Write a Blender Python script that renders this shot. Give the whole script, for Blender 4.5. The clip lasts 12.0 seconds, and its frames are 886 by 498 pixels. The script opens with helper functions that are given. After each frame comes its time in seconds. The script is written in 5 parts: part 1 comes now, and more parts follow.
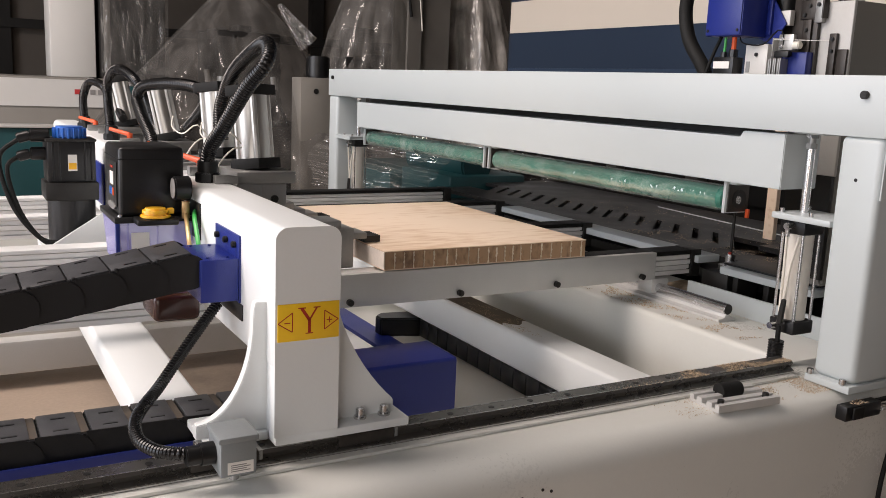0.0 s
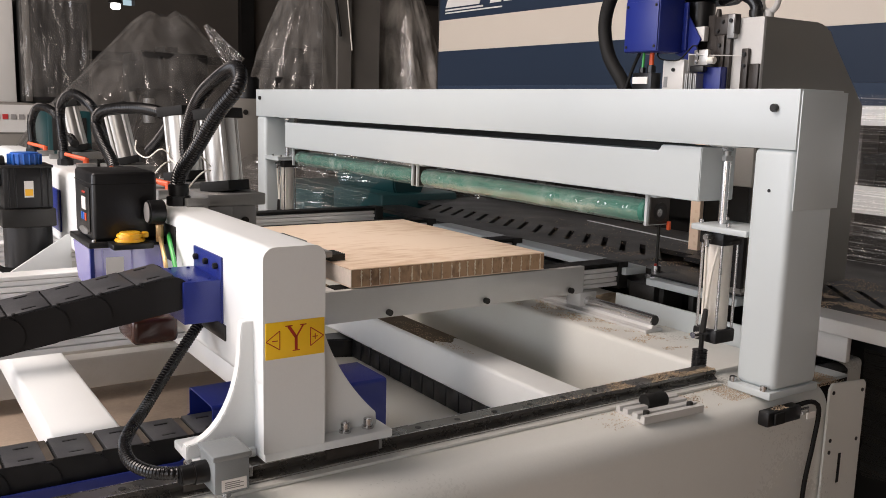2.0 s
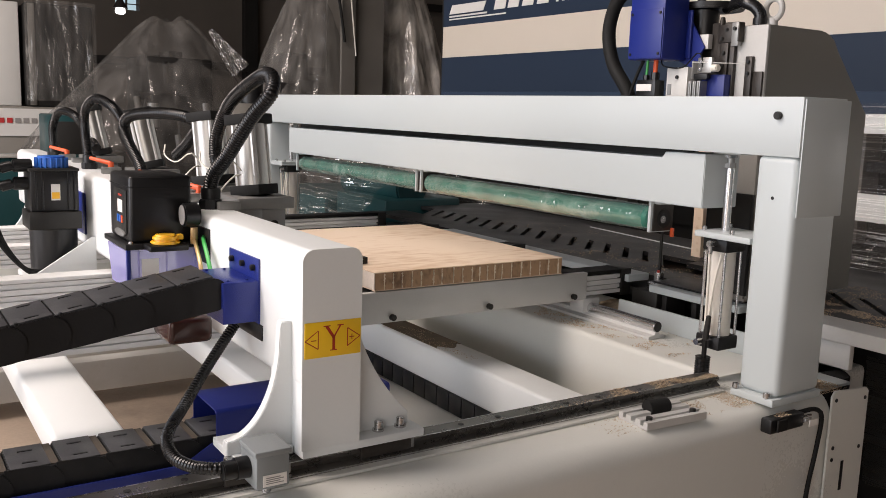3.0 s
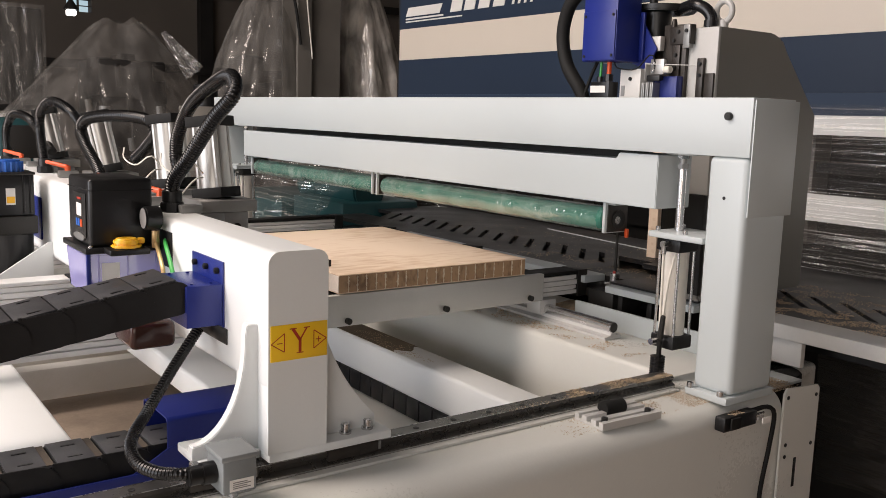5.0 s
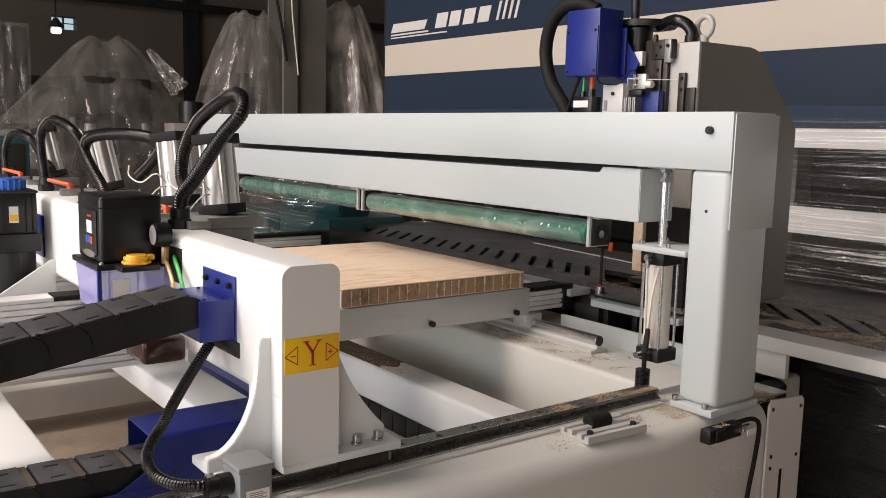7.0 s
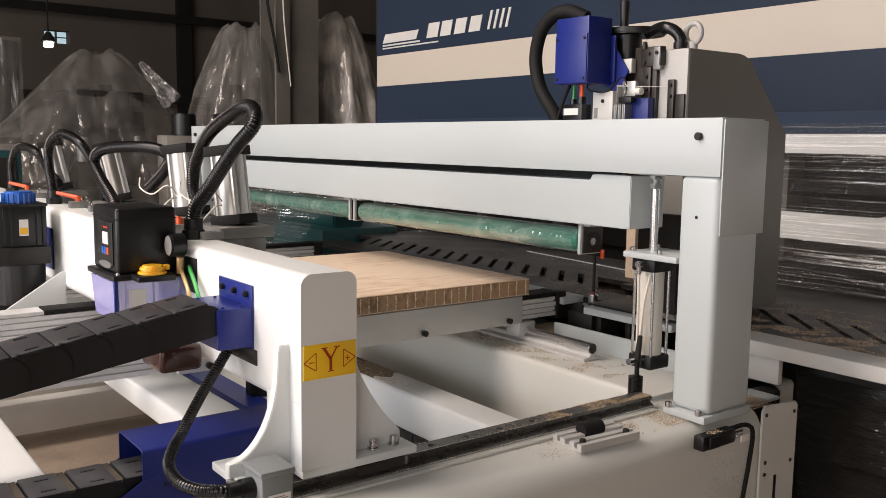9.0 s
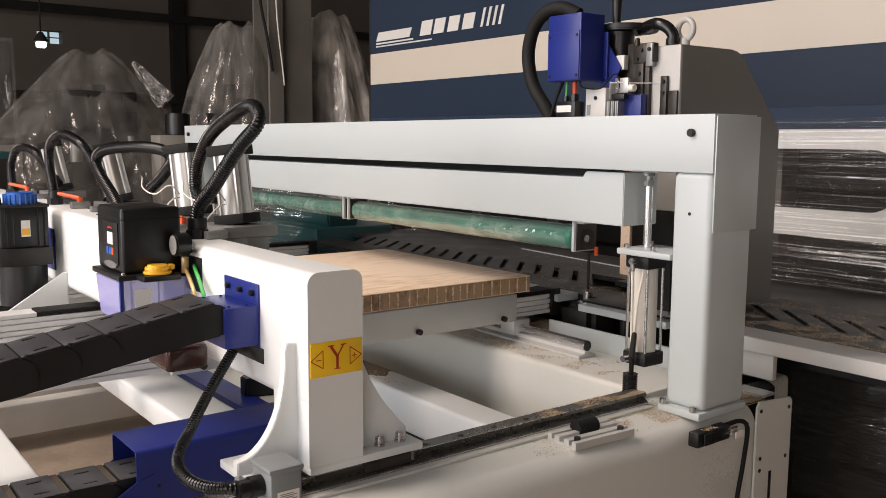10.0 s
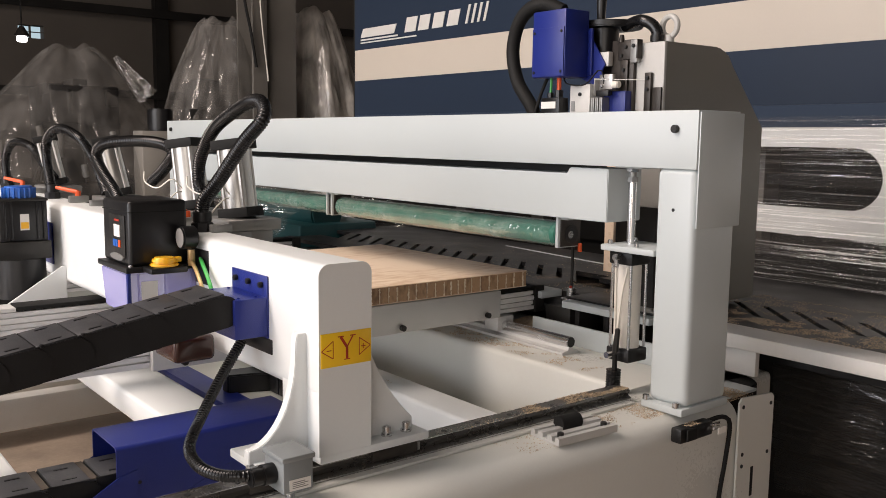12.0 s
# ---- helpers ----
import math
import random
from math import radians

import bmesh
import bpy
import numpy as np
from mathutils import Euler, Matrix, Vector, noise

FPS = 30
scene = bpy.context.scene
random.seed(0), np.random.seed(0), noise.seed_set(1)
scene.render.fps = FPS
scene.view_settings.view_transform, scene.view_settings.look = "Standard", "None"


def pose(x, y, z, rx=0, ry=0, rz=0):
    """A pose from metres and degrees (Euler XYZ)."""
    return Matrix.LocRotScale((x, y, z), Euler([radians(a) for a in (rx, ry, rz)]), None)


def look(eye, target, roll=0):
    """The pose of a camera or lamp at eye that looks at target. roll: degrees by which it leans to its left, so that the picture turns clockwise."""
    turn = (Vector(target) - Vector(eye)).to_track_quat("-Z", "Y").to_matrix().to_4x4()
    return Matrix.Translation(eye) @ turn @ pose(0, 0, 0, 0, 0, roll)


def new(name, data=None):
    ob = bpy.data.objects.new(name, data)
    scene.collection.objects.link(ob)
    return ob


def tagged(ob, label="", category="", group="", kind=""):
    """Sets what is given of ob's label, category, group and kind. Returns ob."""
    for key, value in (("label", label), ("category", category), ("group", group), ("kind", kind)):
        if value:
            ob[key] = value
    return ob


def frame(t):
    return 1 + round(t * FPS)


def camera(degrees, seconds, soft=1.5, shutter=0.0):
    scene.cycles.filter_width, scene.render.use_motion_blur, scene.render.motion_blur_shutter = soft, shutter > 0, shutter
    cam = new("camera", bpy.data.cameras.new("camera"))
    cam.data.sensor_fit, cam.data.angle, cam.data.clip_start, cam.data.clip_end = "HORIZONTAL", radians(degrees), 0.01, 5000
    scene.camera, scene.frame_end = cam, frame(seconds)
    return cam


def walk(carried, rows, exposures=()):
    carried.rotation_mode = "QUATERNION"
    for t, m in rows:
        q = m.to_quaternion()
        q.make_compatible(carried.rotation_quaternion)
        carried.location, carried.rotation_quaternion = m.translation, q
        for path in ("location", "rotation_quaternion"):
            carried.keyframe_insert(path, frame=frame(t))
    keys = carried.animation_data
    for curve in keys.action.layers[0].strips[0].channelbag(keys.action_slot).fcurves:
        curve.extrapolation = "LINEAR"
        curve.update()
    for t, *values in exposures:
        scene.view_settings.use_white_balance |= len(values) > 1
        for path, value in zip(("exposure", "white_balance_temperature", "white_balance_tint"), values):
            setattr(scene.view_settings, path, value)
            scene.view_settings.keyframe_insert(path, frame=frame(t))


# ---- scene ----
cam = camera(53.5, 12.0, soft=0.6)
PATH = [
    (0, (0.36, -1.392, 1.379), (1.335, 0.316, 1.015), 2.5),
    (0.5, (0.377, -1.397, 1.38), (1.395, 0.287, 1.022), 2.2),
    (1, (0.385, -1.4, 1.381), (1.449, 0.259, 1.043), 1.7),
    (1.5, (0.39, -1.4, 1.382), (1.48, 0.246, 1.061), 1.5),
    (2, (0.394, -1.401, 1.382), (1.488, 0.242, 1.062), 1.6),
    (2.5, (0.379, -1.402, 1.382), (1.447, 0.259, 1.064), 1.9),
    (3, (0.386, -1.404, 1.382), (1.477, 0.243, 1.075), 1.9),
    (5, (0.405, -1.4, 1.378), (1.571, 0.198, 1.081), 1.8),
    (5.5, (0.406, -1.402, 1.377), (1.577, 0.194, 1.09), 1.6),
    (6, (0.411, -1.404, 1.376), (1.584, 0.191, 1.094), 1.4),
    (6.5, (0.409, -1.407, 1.379), (1.592, 0.182, 1.107), 1.4),
    (7, (0.41, -1.408, 1.38), (1.599, 0.178, 1.117), 1.4),
    (9, (0.422, -1.412, 1.378), (1.62, 0.171, 1.137), 0.8),
    (9.5, (0.428, -1.413, 1.377), (1.628, 0.169, 1.136), 0.7),
    (10, (0.43, -1.412, 1.379), (1.635, 0.165, 1.133), 0.4),
    (10.5, (0.43, -1.411, 1.374), (1.645, 0.157, 1.125), 0.6),
    (11, (0.431, -1.414, 1.377), (1.651, 0.152, 1.131), 0.5),
    (11.5, (0.435, -1.41, 1.375), (1.662, 0.15, 1.133), 0.7),
    (12, (0.435, -1.408, 1.372), (1.668, 0.147, 1.122), 0.7),
]
walk(cam, [(t, look(eye, target, roll)) for t, eye, target, roll in PATH], exposures=((0, -0.08, 6350, 12), (2.5, -0.05, 6400, 12), (5, -0.05, 6530, 12), (12, -0.02, 6600, 12)))

# ---- world and light ----
world = bpy.data.worlds.new("world")
scene.world = world
world.use_nodes = True
wn = world.node_tree
sky = wn.nodes.new("ShaderNodeTexSky")
sky.sky_type = "NISHITA"
sky.sun_disc = False
sky.sun_elevation, sky.sun_rotation = radians(40), radians(250)
wn.links.new(sky.outputs[0], wn.nodes["Background"].inputs[0])
wn.nodes["Background"].inputs[1].default_value = 0.12


def area(name, m, sx, sy, power, col):
    d = bpy.data.lights.new(name, "AREA")
    d.shape, d.size, d.size_y, d.energy, d.color = "RECTANGLE", sx, sy, power, col
    ob = new(name, d)
    ob.matrix_world = m
    return ob


# daylight in the hall's open door, and in the strip of roof lights above the machine
area("door_light", look((-5.8, 1.9, 2.3), (0.6, 1.3, 0.9)), 6.6, 4.4, 370, (0.93, 0.94, 1.0))
area("window_light", look((-2.7, -3.25, 1.8), (-1.6, 0.0, 1.0)), 3.4, 2.6, 62, (1.0, 0.89, 0.82))
area("roof_light", look((-1.6, 1.7, 5.75), (-0.4, 1.5, 0)), 2.2, 8.0, 830, (1.0, 0.86, 0.77))

# ---- materials ----


def mat(name, col, rough=0.5, metal=0.0, var=0.12, scale=9.0, bump=0.0, fine=160.0, dirt=None, dirt_amount=0.0, coat=0.0):
    """A surface with colour that varies at two scales, optional stains and a fine relief."""
    m = bpy.data.materials.new(name)
    m.use_nodes = True
    n, ln = m.node_tree.nodes, m.node_tree.links
    b = n["Principled BSDF"]
    tc = n.new("ShaderNodeTexCoord")
    a = n.new("ShaderNodeTexNoise")
    a.inputs["Scale"].default_value, a.inputs["Detail"].default_value = scale, 5
    f = n.new("ShaderNodeTexNoise")
    f.inputs["Scale"].default_value, f.inputs["Detail"].default_value = fine, 3
    for t in (a, f):
        ln.new(tc.outputs["Object"], t.inputs["Vector"])
    add = n.new("ShaderNodeMath")
    add.operation = "MULTIPLY_ADD"
    add.inputs[1].default_value = 0.35
    ln.new(f.outputs[0], add.inputs[0])
    ln.new(a.outputs[0], add.inputs[2])
    ramp = n.new("ShaderNodeMapRange")
    ramp.inputs["From Min"].default_value, ramp.inputs["From Max"].default_value = 0.35, 1.0
    ramp.inputs["To Min"].default_value, ramp.inputs["To Max"].default_value = 1 - var, 1 + var
    ln.new(add.outputs[0], ramp.inputs["Value"])
    mul = n.new("ShaderNodeVectorMath")
    mul.operation = "SCALE"
    mul.inputs[0].default_value = col
    ln.new(ramp.outputs[0], mul.inputs["Scale"])
    out = mul.outputs[0]
    if dirt:
        s = n.new("ShaderNodeTexNoise")
        s.inputs["Scale"].default_value, s.inputs["Detail"].default_value, s.inputs["Roughness"].default_value = scale * 0.6, 8, 0.7
        ln.new(tc.outputs["Object"], s.inputs["Vector"])
        r = n.new("ShaderNodeMapRange")
        r.inputs["From Min"].default_value, r.inputs["From Max"].default_value = 0.52, 0.72
        r.inputs["To Max"].default_value = dirt_amount
        ln.new(s.outputs[0], r.inputs["Value"])
        mix = n.new("ShaderNodeMix")
        mix.data_type = "RGBA"
        ln.new(r.outputs[0], mix.inputs["Factor"])
        ln.new(out, mix.inputs["A"])
        mix.inputs["B"].default_value = (*dirt, 1)
        out = mix.outputs["Result"]
    ln.new(out, b.inputs["Base Color"])
    rr = n.new("ShaderNodeMapRange")
    rr.inputs["From Min"].default_value, rr.inputs["From Max"].default_value = 0.3, 1.0
    rr.inputs["To Min"].default_value, rr.inputs["To Max"].default_value = max(0.03, rough * 0.75), min(1, rough * 1.25)
    ln.new(add.outputs[0], rr.inputs["Value"])
    ln.new(rr.outputs[0], b.inputs["Roughness"])
    b.inputs["Metallic"].default_value = metal
    b.inputs["Coat Weight"].default_value = coat
    if bump:
        bp = n.new("ShaderNodeBump")
        bp.inputs["Strength"].default_value, bp.inputs["Distance"].default_value = bump, 0.002
        ln.new(f.outputs[0], bp.inputs["Height"])
        ln.new(bp.outputs[0], b.inputs["Normal"])
    return m


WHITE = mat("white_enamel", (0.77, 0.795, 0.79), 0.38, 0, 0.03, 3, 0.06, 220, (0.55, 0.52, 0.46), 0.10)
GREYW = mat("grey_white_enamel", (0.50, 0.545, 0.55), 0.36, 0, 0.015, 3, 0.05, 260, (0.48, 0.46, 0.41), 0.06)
BEDW = mat("bed_enamel", (0.655, 0.66, 0.62), 0.30, 0, 0.04, 2.5, 0.08, 160, (0.42, 0.38, 0.31), 0.10)
DUSTY = mat("dusty_enamel", (0.56, 0.56, 0.53), 0.45, 0, 0.05, 4, 0.08, 160, (0.33, 0.28, 0.2), 0.55)
BLUE = mat("blue_paint", (0.012, 0.024, 0.195), 0.34, 0, 0.1, 6, 0.25, 500)
BLUECAP = mat("blue_plastic", (0.02, 0.13, 0.52), 0.35, 0, 0.06)
BLACK = mat("black_plastic", (0.006, 0.006, 0.0065), 0.38, 0, 0.2, 8, 0.1)
HOSE = mat("black_conduit", (0.008, 0.008, 0.0085), 0.25, 0, 0.2, 10)
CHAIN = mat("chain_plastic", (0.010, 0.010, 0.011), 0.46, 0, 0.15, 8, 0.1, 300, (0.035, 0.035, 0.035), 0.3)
RUBBER = mat("black_rubber", (0.008, 0.008, 0.0075), 0.7, 0, 0.2)
STEEL = mat("machined_steel", (0.55, 0.55, 0.55), 0.25, 1, 0.08, 30)
CHROME = mat("chromed_steel", (0.72, 0.72, 0.73), 0.24, 1, 0.05)
ALU = mat("aluminium", (0.82, 0.82, 0.81), 0.40, 0.1, 0.06, 12, 0.1, 240)
BARALU = mat("brushed_aluminium_bar", (0.60, 0.60, 0.585), 0.45, 0.3, 0.07, 7, 0.12, 200)
CYL = mat("cylinder_aluminium", (0.43, 0.415, 0.39), 0.34, 0.85, 0.06, 12)
MACHINED = mat("machined_grey_steel", (0.30, 0.30, 0.29), 0.42, 0.6, 0.12, 14, 0.1)
DARKSTEEL = mat("blackened_steel", (0.035, 0.034, 0.032), 0.45, 0.6, 0.3, 12, 0.2)
RAIL = mat("dusty_rail_steel", (0.14, 0.133, 0.122), 0.28, 0.75, 0.06, 30, 0.08, 300)
YELLOW = mat("yellow_label", (0.92, 0.57, 0.02), 0.32, 0, 0.06, 18, 0.25, 40)
CAPY = mat("yellow_plastic", (0.90, 0.48, 0.02), 0.35, 0, 0.04)
RED = mat("red_print", (0.42, 0.03, 0.015), 0.5, 0, 0.05)
ORANGE = mat("orange_plastic", (0.75, 0.10, 0.02), 0.4, 0, 0.05)
# brown slide steel, darkened because the head's slides stand unlit
SLIDE = mat("dimmed_slide_steel", (0.042, 0.036, 0.031), 0.42, 0.4, 0.3, 25, 0.2)
BARREL = mat("cream_cylinder_barrel", (0.74, 0.71, 0.65), 0.35, 0.1, 0.04)
GREEN = mat("green_roller_film", (0.045, 0.19, 0.14), 0.14, 0, 0.35, 11, 0.7, 26, (0.46, 0.62, 0.55), 0.75, 0.8)
# chain lids: same plastic, dusty, with the sheen on top put into its colour
CHAINTOP = mat("dusty_sheen_chain_plastic", (0.050, 0.051, 0.055), 0.42, 0, 0.15, 12, 0.1, 300, (0.16, 0.155, 0.15), 0.4)
TUBEW = mat("white_air_tube", (0.75, 0.72, 0.64), 0.35, 0, 0.05)
TUBEG = mat("green_air_tube", (0.05, 0.42, 0.08), 0.35, 0, 0.05)
BRASS = mat("brass_tube", (0.62, 0.42, 0.2), 0.35, 0.4, 0.1)
PAPER = mat("paper_label", (0.78, 0.76, 0.72), 0.6, 0, 0.04)
INK = mat("grey_ink", (0.25, 0.24, 0.23), 0.6, 0, 0.04)
BOXG = mat("grey_cast_box", (0.23, 0.25, 0.255), 0.45, 0.1, 0.06, 9, 0.2, 400)
OLIVE = mat("grey_head_cover", (0.20, 0.192, 0.172), 0.4, 0, 0.05, 3, 0.08)
NAVY = mat("navy_panel", (0.022, 0.034, 0.058), 0.42, 0, 0.08, 1.5)
NAVY2 = mat("mid_navy_panel", (0.032, 0.050, 0.085), 0.42, 0, 0.08, 1.5)
CREAM = mat("cream_panel", (0.58, 0.525, 0.45), 0.4, 0, 0.04, 1.5)
PANELW = mat("white_panel", (0.64, 0.63, 0.60), 0.45, 0, 0.05, 2)
TABLE = mat("black_table", (0.016, 0.016, 0.017), 0.42, 0.2, 0.25, 6, 0.15, 200, (0.30, 0.23, 0.15), 0.14)
TUBEGREY = mat("grey_tube_paint", (0.47, 0.465, 0.445), 0.45, 0, 0.08, 4, 0.08, 160, (0.25, 0.21, 0.16), 0.3)
EDGEPALE = mat("pale_board_edge", (0.76, 0.69, 0.62), 0.7, 0, 0.15, 25, 0.2)
GRIME = mat("brown_grime", (0.075, 0.06, 0.045), 0.8, 0, 0.4, 40, 0.3)
DUSTF = mat("fine_dust", (0.17, 0.135, 0.095), 0.85, 0, 0.3, 30, 0.3, 300)
CHIP = mat("wood_chips", (0.52, 0.41, 0.285), 0.8, 0, 0.35, 60)
CONCRETE = mat("hall_floor", (0.45, 0.36, 0.28), 0.6, 0, 0.25, 1.6, 0.3, 60, (0.09, 0.075, 0.06), 0.55)
SHED = mat("shed_wall", (0.12, 0.105, 0.09), 0.7, 0.1, 0.3, 0.8)
SHEDROOF = mat("shed_roof", (0.16, 0.15, 0.14), 0.7, 0.1, 0.3, 0.8)
COLUMN = mat("column_paint", (0.155, 0.145, 0.13), 0.5, 0.1, 0.25, 3)
TEAL = mat("teal_paint", (0.010, 0.050, 0.055), 0.35, 0, 0.2, 5)
MACHINE = mat("distant_machine_paint", (0.24, 0.225, 0.20), 0.5, 0, 0.15, 2)
DARKM = mat("distant_machine_dark", (0.02, 0.019, 0.018), 0.5, 0.2, 0.3, 3)
REDLOGO = mat("red_badge", (0.45, 0.03, 0.03), 0.5)

for m_, level in ((NAVY, 0.18), (NAVY2, 0.18), (CHAIN, 0.3), (RUBBER, 0.3), (DARKM, 0.3)):
    m_.node_tree.nodes["Principled BSDF"].inputs["Specular IOR Level"].default_value = level

GLOW = bpy.data.materials.new("lamp_glow")
GLOW.use_nodes = True
GLOW.node_tree.nodes["Principled BSDF"].inputs["Emission Color"].default_value = (1, 0.97, 0.9, 1)
GLOW.node_tree.nodes["Principled BSDF"].inputs["Emission Strength"].default_value = 6

# glued strip board: face veneer grain and end-grain strips
def wood_mat(name, col, col2, stretch):
    m = bpy.data.materials.new(name)
    m.use_nodes = True
    n, ln = m.node_tree.nodes, m.node_tree.links
    b = n["Principled BSDF"]
    tc, mp = n.new("ShaderNodeTexCoord"), n.new("ShaderNodeMapping")
    mp.inputs["Scale"].default_value = stretch
    ln.new(tc.outputs["Object"], mp.inputs["Vector"])
    a, c = n.new("ShaderNodeTexNoise"), n.new("ShaderNodeTexNoise")
    a.inputs["Scale"].default_value, a.inputs["Detail"].default_value, a.inputs["Distortion"].default_value = 6, 6, 0.15
    c.inputs["Scale"].default_value, c.inputs["Detail"].default_value = 2.2, 3
    ln.new(mp.outputs[0], a.inputs["Vector"])
    ln.new(tc.outputs["Object"], c.inputs["Vector"])
    rnd = n.new("ShaderNodeObjectInfo")
    mx = n.new("ShaderNodeMath")
    mx.operation = "MULTIPLY_ADD"
    mx.inputs[1].default_value = 0.9
    ln.new(c.outputs[0], mx.inputs[0])
    ln.new(a.outputs[0], mx.inputs[2])
    my = n.new("ShaderNodeMath")
    my.operation = "MULTIPLY_ADD"
    my.inputs[1].default_value = 0.25
    ln.new(rnd.outputs["Random"], my.inputs[0])
    ln.new(mx.outputs[0], my.inputs[2])
    r = n.new("ShaderNodeValToRGB")
    r.color_ramp.elements[0].position, r.color_ramp.elements[1].position = 0.72, 1.25
    r.color_ramp.elements[0].color, r.color_ramp.elements[1].color = (*col2, 1), (*col, 1)
    ln.new(my.outputs[0], r.inputs[0])
    ln.new(r.outputs[0], b.inputs["Base Color"])
    b.inputs["Roughness"].default_value = 0.55
    bp = n.new("ShaderNodeBump")
    bp.inputs["Strength"].default_value, bp.inputs["Distance"].default_value = 0.08, 0.0006
    ln.new(a.outputs[0], bp.inputs["Height"])
    ln.new(bp.outputs[0], b.inputs["Normal"])
    return m


VENEER = wood_mat("pine_veneer", (0.92, 0.75, 0.58), (0.74, 0.54, 0.365), (2.0, 8, 8))
ENDGRAIN = wood_mat("end_grain", (0.46, 0.29, 0.165), (0.22, 0.13, 0.07), (10, 10, 5))
GLUE = mat("dried_glue", (0.80, 0.70, 0.55), 0.6, 0, 0.2, 60)


def glassy(name, col, alpha, rough=0.12, bump=0.4, scale=14.0, stretch=(1, 1, 1)):
    """Thin clear film: partly transparent, glossy, wrinkled."""
    m = bpy.data.materials.new(name)
    m.use_nodes = True
    n, ln = m.node_tree.nodes, m.node_tree.links
    b = n["Principled BSDF"]
    b.inputs["Base Color"].default_value, b.inputs["Roughness"].default_value = (*col, 1), rough
    tc = n.new("ShaderNodeTexCoord")
    a = n.new("ShaderNodeTexNoise")
    a.inputs["Scale"].default_value, a.inputs["Detail"].default_value, a.inputs["Distortion"].default_value = scale, 6, 2.0
    mp = n.new("ShaderNodeMapping")
    mp.inputs["Scale"].default_value = stretch
    ln.new(tc.outputs["Object"], mp.inputs["Vector"])
    ln.new(mp.outputs[0], a.inputs["Vector"])
    r = n.new("ShaderNodeMapRange")
    r.inputs["From Min"].default_value, r.inputs["From Max"].default_value = 0.35, 0.75
    r.inputs["To Min"].default_value, r.inputs["To Max"].default_value = alpha * 0.6, min(1, alpha * 1.6)
    ln.new(a.outputs[0], r.inputs["Value"])
    ln.new(r.outputs[0], b.inputs["Alpha"])
    bp = n.new("ShaderNodeBump")
    bp.inputs["Strength"].default_value, bp.inputs["Distance"].default_value = bump, 0.03
    ln.new(a.outputs[0], bp.inputs["Height"])
    ln.new(bp.outputs[0], b.inputs["Normal"])
    return m




def film(name, tint, gloss, milk, rough=0.08, bump=0.6, scale=2.0, stretch=(1, 1, 1), streak=0.0):
    """Clear plastic film: lets light through, with a glossy skin and a little milky haze."""
    m = bpy.data.materials.new(name)
    m.use_nodes = True
    n, ln = m.node_tree.nodes, m.node_tree.links
    n.remove(n["Principled BSDF"])
    t, g, d = n.new("ShaderNodeBsdfTransparent"), n.new("ShaderNodeBsdfGlossy"), n.new("ShaderNodeBsdfDiffuse")
    t.inputs["Color"].default_value = (tint, tint, tint, 1)
    g.inputs["Color"].default_value, g.inputs["Roughness"].default_value = (gloss, gloss, gloss, 1), rough
    tc, mp, a = n.new("ShaderNodeTexCoord"), n.new("ShaderNodeMapping"), n.new("ShaderNodeTexNoise")
    mp.inputs["Scale"].default_value = stretch
    a.inputs["Scale"].default_value, a.inputs["Detail"].default_value, a.inputs["Distortion"].default_value = scale, 3, 0.4
    ln.new(tc.outputs["Object"], mp.inputs["Vector"])
    ln.new(mp.outputs[0], a.inputs["Vector"])
    r = n.new("ShaderNodeMapRange")
    r.inputs["From Min"].default_value, r.inputs["From Max"].default_value = 0.35, 0.75
    r.inputs["To Min"].default_value, r.inputs["To Max"].default_value = milk * 0.5, milk * 1.7
    ln.new(a.outputs[0], r.inputs["Value"])
    tone = n.new("ShaderNodeVectorMath")
    tone.operation = "SCALE"
    tone.inputs[0].default_value = (1.0, 0.95, 0.88)
    ln.new(r.outputs[0], tone.inputs["Scale"])
    ln.new(tone.outputs[0], d.inputs["Color"])
    bp = n.new("ShaderNodeBump")
    bp.inputs["Strength"].default_value, bp.inputs["Distance"].default_value = bump, 0.04
    ln.new(a.outputs[0], bp.inputs["Height"])
    ln.new(bp.outputs[0], g.inputs["Normal"])
    if streak:
        # a noise mask puts crease glints into the gloss colour, the rest hardly shines
        c, k, w = n.new("ShaderNodeTexNoise"), n.new("ShaderNodeMapping"), n.new("ShaderNodeMapRange")
        k.inputs["Scale"].default_value, k.inputs["Rotation"].default_value = (1, 0.22, 26), (radians(2), 0, 0)
        c.inputs["Scale"].default_value, c.inputs["Detail"].default_value, c.inputs["Roughness"].default_value = 4, 6, 0.6
        ln.new(tc.outputs["Object"], k.inputs["Vector"])
        ln.new(k.outputs[0], c.inputs["Vector"])
        w.inputs["From Min"].default_value, w.inputs["From Max"].default_value = 0.52, 0.62
        w.inputs["To Min"].default_value, w.inputs["To Max"].default_value = gloss, streak
        ln.new(c.outputs[0], w.inputs["Value"])
        ln.new(w.outputs[0], g.inputs["Color"])
    one, two = n.new("ShaderNodeAddShader"), n.new("ShaderNodeAddShader")
    ln.new(t.outputs[0], one.inputs[0])
    ln.new(g.outputs[0], one.inputs[1])
    ln.new(one.outputs[0], two.inputs[0])
    ln.new(d.outputs[0], two.inputs[1])
    ln.new(two.outputs[0], n["Material Output"].inputs["Surface"])
    return m


